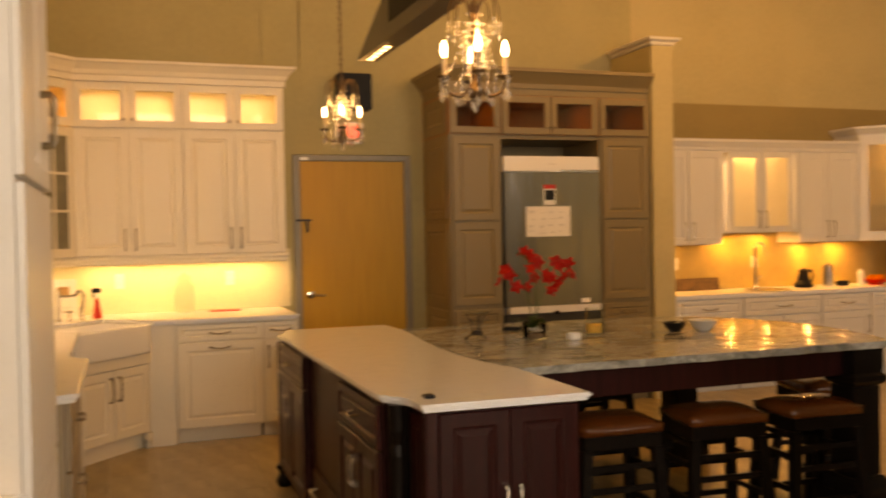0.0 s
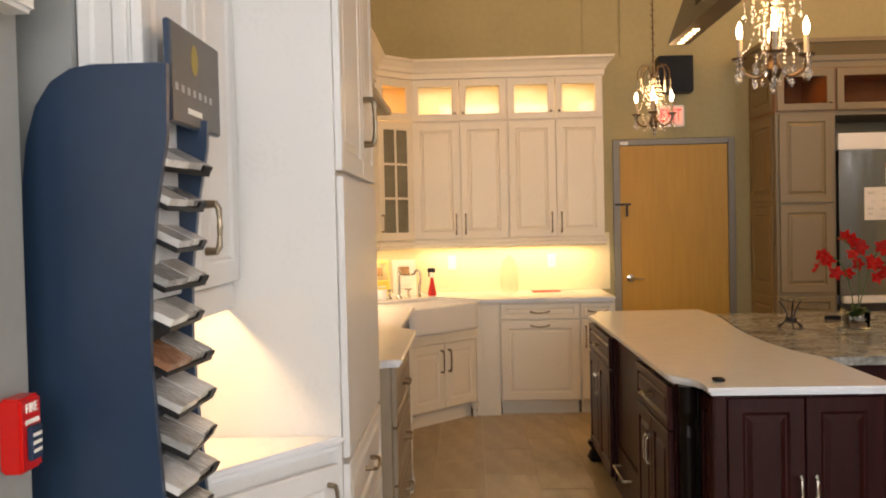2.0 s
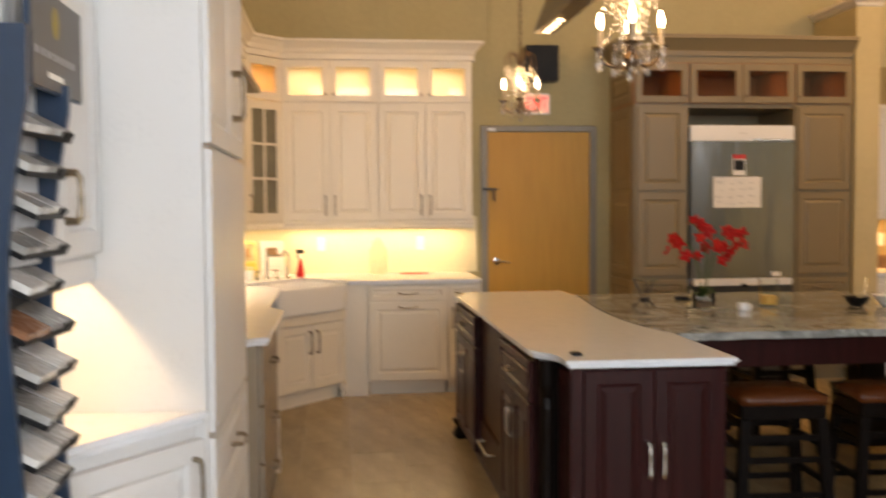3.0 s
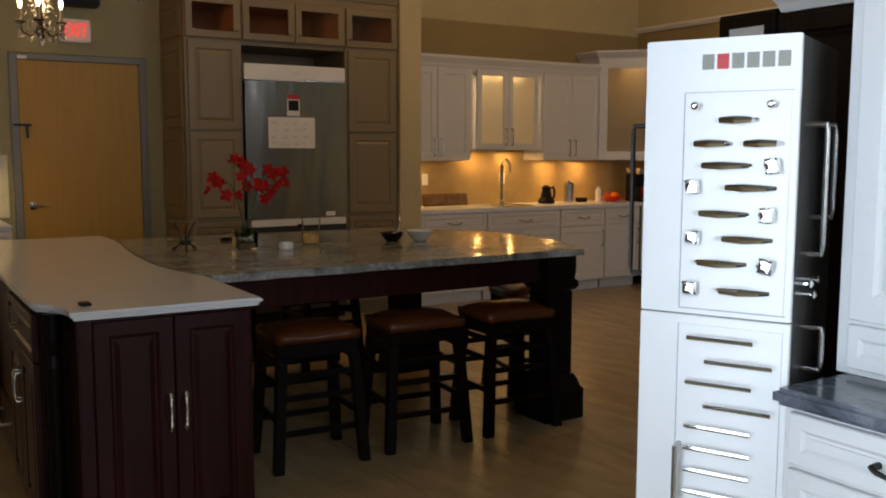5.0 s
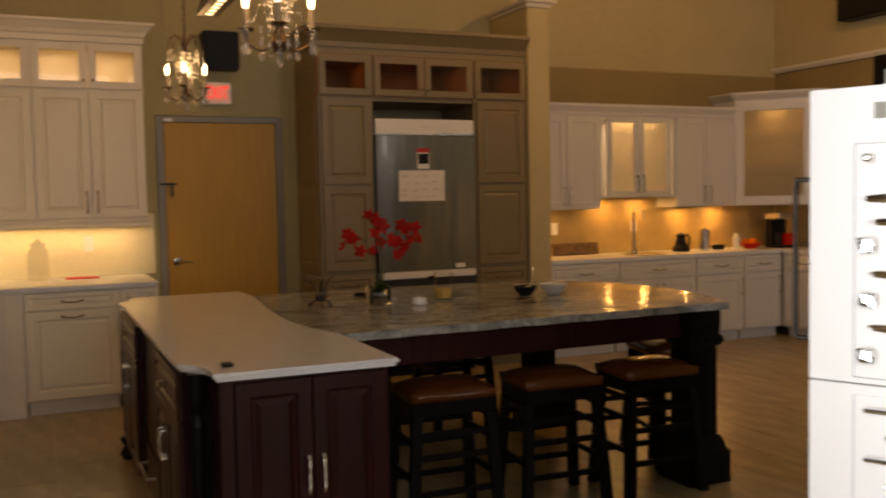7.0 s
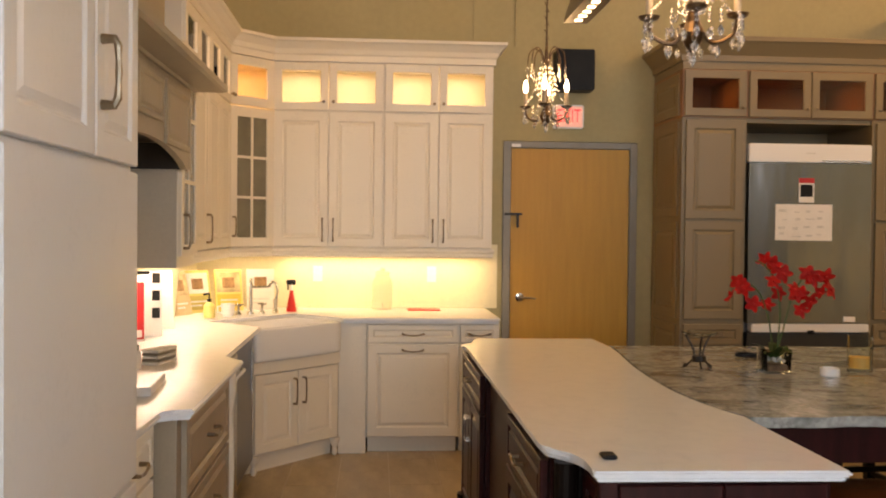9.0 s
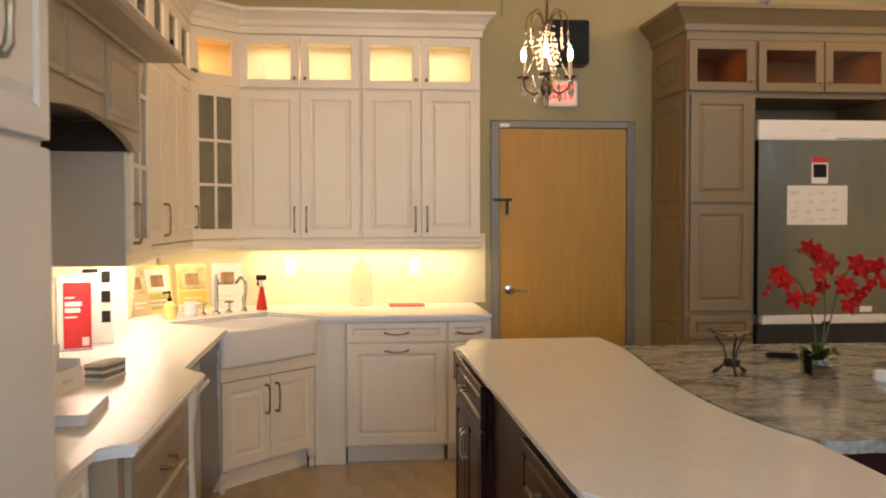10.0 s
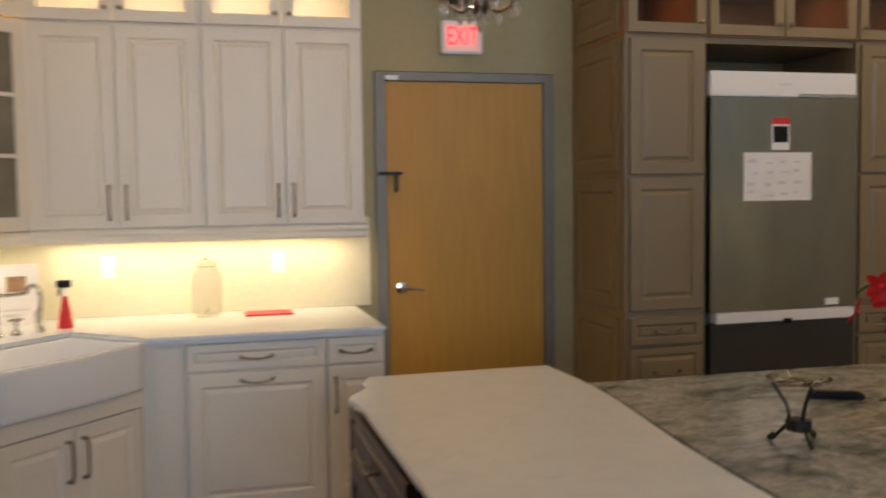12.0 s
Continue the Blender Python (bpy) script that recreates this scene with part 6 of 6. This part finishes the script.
blooms = ((-0.182, 0.382), (-0.136, 0.35), (-0.181, 0.317), (-0.15, 0.365), (-0.046, 0.477), (0.0, 0.438), (0.024, 0.416), (-0.033, 0.384), (-0.005, 0.455),
          (-0.096, 0.288), (-0.02, 0.284), (0.037, 0.328), (0.083, 0.329), (0.117, 0.335), (0.06, 0.35), (0.127, 0.418), (0.162, 0.396), (0.209, 0.406), (0.175, 0.34), (0.112, 0.261), (0.221, 0.35), (0.14, 0.30))
for fx, fz in blooms:
    flower((fx, rl.uniform(-0.06, 0.05), fz), rl.uniform(0.034, 0.046), rl.uniform(-50, 50), rl.uniform(-35, 35))
solid("remote_control", boxes((-0.075, 0.075, -0.022, 0.022, 0, 0.018), (-0.06, 0.06, -0.015, 0.015, 0.0182, 0.021), bev=0.004), BLACK, "black remote control lying on the granite", "remote control", m=pose(0.757, -2.70, GT, 0, 0, -25))
tl_ = thing("tea_light", "small white ceramic tea light", "tea light", pose(0.845, -3.27, GT))
bm = bmesh.new()
lathe(bm, [(0.035, 0), (0.04, 0.008), (0.038, 0.035), (0.03, 0.036), (0.028, 0.02)], 18)
part("cup", bm, PORCELAIN, tl_)
jar = thing("candle_jar", "tall clear glass jar with amber wax", "candle", pose(1.05, -3.13, GT))
bm = bmesh.new()
lathe(bm, [(0.05, 0), (0.052, 0.01), (0.052, 0.15), (0.048, 0.15), (0.047, 0.012)], 22)
part("glass", bm, POTGLASS, jar)
bm = bmesh.new()
lathe(bm, [(0.045, 0.014), (0.046, 0.06), (0.01, 0.064)], 20)
part("wax", bm, WAX, jar)
bw = thing("dark_bowl", "small dark bowl with a silver ladle", "bowl", pose(1.53, -3.19, GT))
bm = bmesh.new()
lathe(bm, [(0.03, 0), (0.05, 0.02), (0.068, 0.05), (0.062, 0.052), (0.045, 0.022), (0.01, 0.012)], 20)
part("dish", bm, BLACK, bw)
bm = bmesh.new()
tube(bm, [(0.0, 0, 0.03), (0.04, 0.0, 0.055), (0.055, 0.01, 0.10), (0.06, 0.01, 0.155)], [0.018, 0.006, 0.0045, 0.006])
part("ladle", bm, CHROME, bw)
bm = bmesh.new()
lathe(bm, [(0.035, 0), (0.05, 0.012), (0.085, 0.058), (0.080, 0.060), (0.045, 0.018), (0.01, 0.012)], 26)
solid("white_bowl", bm, PORCELAIN, "white porcelain bowl on the granite", "bowl", m=pose(1.70, -3.22, GT))

# ---- stone sample display ----
sd = thing("stone_sample_display", "navy display stand with angled stone sample trays", "display stand")
outline = [(-2.157, 0.0), (-2.160, 1.40), (-2.155, 1.60), (-2.145, 1.68), (-2.125, 1.745), (-2.095, 1.79), (-2.055, 1.815), (-2.01, 1.822), (-1.868, 1.822)]
inner_ = [(-1.871, 1.68), (-1.895, 1.55), (-1.912, 1.40), (-1.916, 1.25), (-1.906, 1.075), (-1.89, 0.85), (-1.87, 0.60), (-1.86, 0.0)]
pts = outline + inner_
for y, nm in ((-6.105, "side_panel"), (-5.84, "side_panel")):
    bm = bmesh.new()
    rings(bm, [[(x, yy, z if y < -6 else min(z, 1.74)) for x, z in pts] for yy in (y, y + 0.018)])
    part(nm, bm, NAVY, sd, "navy curved side panel")
part("back_panel", boxes((-2.10, -2.085, -6.087, -5.84, 0.02, 1.75)), NAVY, sd)
part("core", boxes((-2.084, -1.945, -6.087, -5.84, 0.02, 1.74)), BLACK, sd)
STONES = [stone("stone_sample", [(a, a * 0.98, a * 0.95), (b, b * 0.97, b * 0.92), (c, c, c)], 18, (1, 2, 1), 0.2) for a, b, c in ((0.50, 0.66, 0.78), (0.38, 0.52, 0.66), (0.28, 0.42, 0.6), (0.16, 0.28, 0.42))]
COPPER = stone("copper_sample", [(0.12, 0.05, 0.03), (0.30, 0.13, 0.07), (0.4, 0.25, 0.18)], 18, (1, 2, 1), 0.2)
for k in range(16):
    z = 1.652 - 0.081 * k
    tilt = pose(-1.99, -5.965, z + 0.035, 0, 27, -6 + 12 * ((k * 7) % 5) / 5)
    wid = (0.138, 0.128, 0.133, 0.124, 0.118, 0.130, 0.139, 0.145)[k % 8] + 0.010 * (k > 9)
    t = part("tray", boxes((0, wid, -0.115, 0.115, -0.012, -0.002), (wid - 0.006, wid, 0.07, 0.115, -0.002, 0.012), bev=0.001), BLACK, sd, m=tilt)
    part("stone_sample", boxes((0.004, wid - 0.002, -0.112, -0.004, -0.0015, 0.014), bev=0.001), COPPER if k == 5 else STONES[k % 4], t)
    part("stone_sample", boxes((0.004, wid - 0.007, 0.004, 0.112, -0.0015, 0.014), bev=0.001), STONES[(k + 2) % 4], t)
HY0, HY1 = -6.03, -5.68
part("header", boxes((-1.898, -1.885, HY0, HY1, 1.718, 1.925), bev=0.002), NAVY, sd)
part("header_face", boxes((-1.8848, -1.882, HY0 + 0.004, HY1 - 0.004, 1.722, 1.921)), NAVY_SIGN, sd, "dark sign face with pale lettering shapes")
bm = bmesh.new()
lathe(bm, [(0.028, 0), (0.028, 0.001)], 16)
bmesh.ops.transform(bm, matrix=pose(-1.8818, -5.875, 1.865, 0, 90, 0) @ Matrix.Diagonal((1.2, 0.8, 1, 1)), verts=bm.verts)
part("logo_shape", bm, GOLD, sd)
for k in range(7):
    part("logo_bar", boxes((-1.8818, -1.8808, -6.01 + 0.04 * k, -5.992 + 0.04 * k, 1.785, 1.80)), GREYPRINT, sd)
part("logo_bar", boxes((-1.8818, -1.8808, -5.93, -5.83, 1.745, 1.757)), PAPER, sd)

# ---- grey wall ----
fa = thing("fire_alarm", "red fire alarm pull box on the grey wall", "fire alarm")
part("box", boxes((-2.108, -2.068, -6.315, -6.240, 1.085, 1.215), bev=0.005), REDPL, fa)
part("pull_bar", boxes((-2.067, -2.058, -6.298, -6.258, 1.105, 1.165), bev=0.002), NAVY, fa, "dark blue pull lever")
for z in (1.118, 1.132, 1.146):
    part("print_bar", boxes((-2.0578, -2.0568, -6.293, -6.263, z, z + 0.006)), PAPER, fa)
part("plate", boxes((-2.067, -2.065, -6.302, -6.254, 1.168, 1.176)), PAPER, fa)
lettering("FIRE", 0.024, pose(-2.0665, -6.278, 1.195, 90, 0, 90), PAPER, fa)
el = thing("emergency_light", "white emergency light unit on the grey wall", "emergency light")
part("housing", boxes((-2.109, -2.05, -6.46, -6.245, 1.885, 2.05), bev=0.008), WHITEP, el)
part("red_spot", boxes((-2.0495, -2.046, -6.32, -6.30, 1.90, 1.915)), RED, el)

# ---- floor tiles ----
floor = tagged(part("floor", boxes((LW - 0.15, RW + 0.15, NW - 0.15, 0.15, -0.10, -0.0025)), GROUT), "beige stone tile floor with thin joints", "floor", kind="structure")
TW, TL, JT = 0.305, 0.61, 0.003
bm = boxes((0, TW - JT, 0, TL - JT, -0.0058, 0.0))
tile_mesh = bpy.data.meshes.new("tile")
bmesh.ops.recalc_face_normals(bm, faces=bm.faces)
bm.to_mesh(tile_mesh)
bm.free()
tile_mesh.materials.append(TILE)
rest = bmesh.new()
col = 0
x = LW - 0.1
while x < RW - 0.02:
    y = NW + 0.02 - (TL / 2 if col % 2 else 0)
    while y < 0.0:
        near = -1.75 < x < 1.8 and -5.9 < y < -0.7
        ya, yb, xb = max(y, NW + 0.02), min(y + TL - JT, 0.14), min(x + TW - JT, RW)
        if near:
            share("tile", tile_mesh, floor, pose(x, y, 0))
        else:
            box(rest, x, xb, ya, yb, -0.0058, 0.0)
        y += TL
    x += TW
    col += 1
tagged(part("floor_tiles", rest, TILE, floor), "beige stone tiles", "", kind="stuff")
t = TILE.node_tree
info = t.nodes.new("ShaderNodeObjectInfo")
geo = t.nodes.new("ShaderNodeNewGeometry")
ad = t.nodes.new("ShaderNodeMath")
ad.operation = "ADD"
t.links.new(info.outputs["Random"], ad.inputs[0])
t.links.new(geo.outputs["Random Per Island"], ad.inputs[1])
mr = t.nodes.new("ShaderNodeMapRange")
mr.inputs["From Max"].default_value = 2.0
mr.inputs["To Min"].default_value, mr.inputs["To Max"].default_value = 0.92, 1.08
t.links.new(ad.outputs[0], mr.inputs[0])
hs = t.nodes.new("ShaderNodeHueSaturation")
t.links.new(mr.outputs[0], hs.inputs["Value"])
ramp = [n for n in t.nodes if n.type == "VALTORGB"][0]
t.links.new(ramp.outputs[0], hs.inputs["Color"])
t.links.new(hs.outputs[0], t.nodes["Principled BSDF"].inputs["Base Color"])
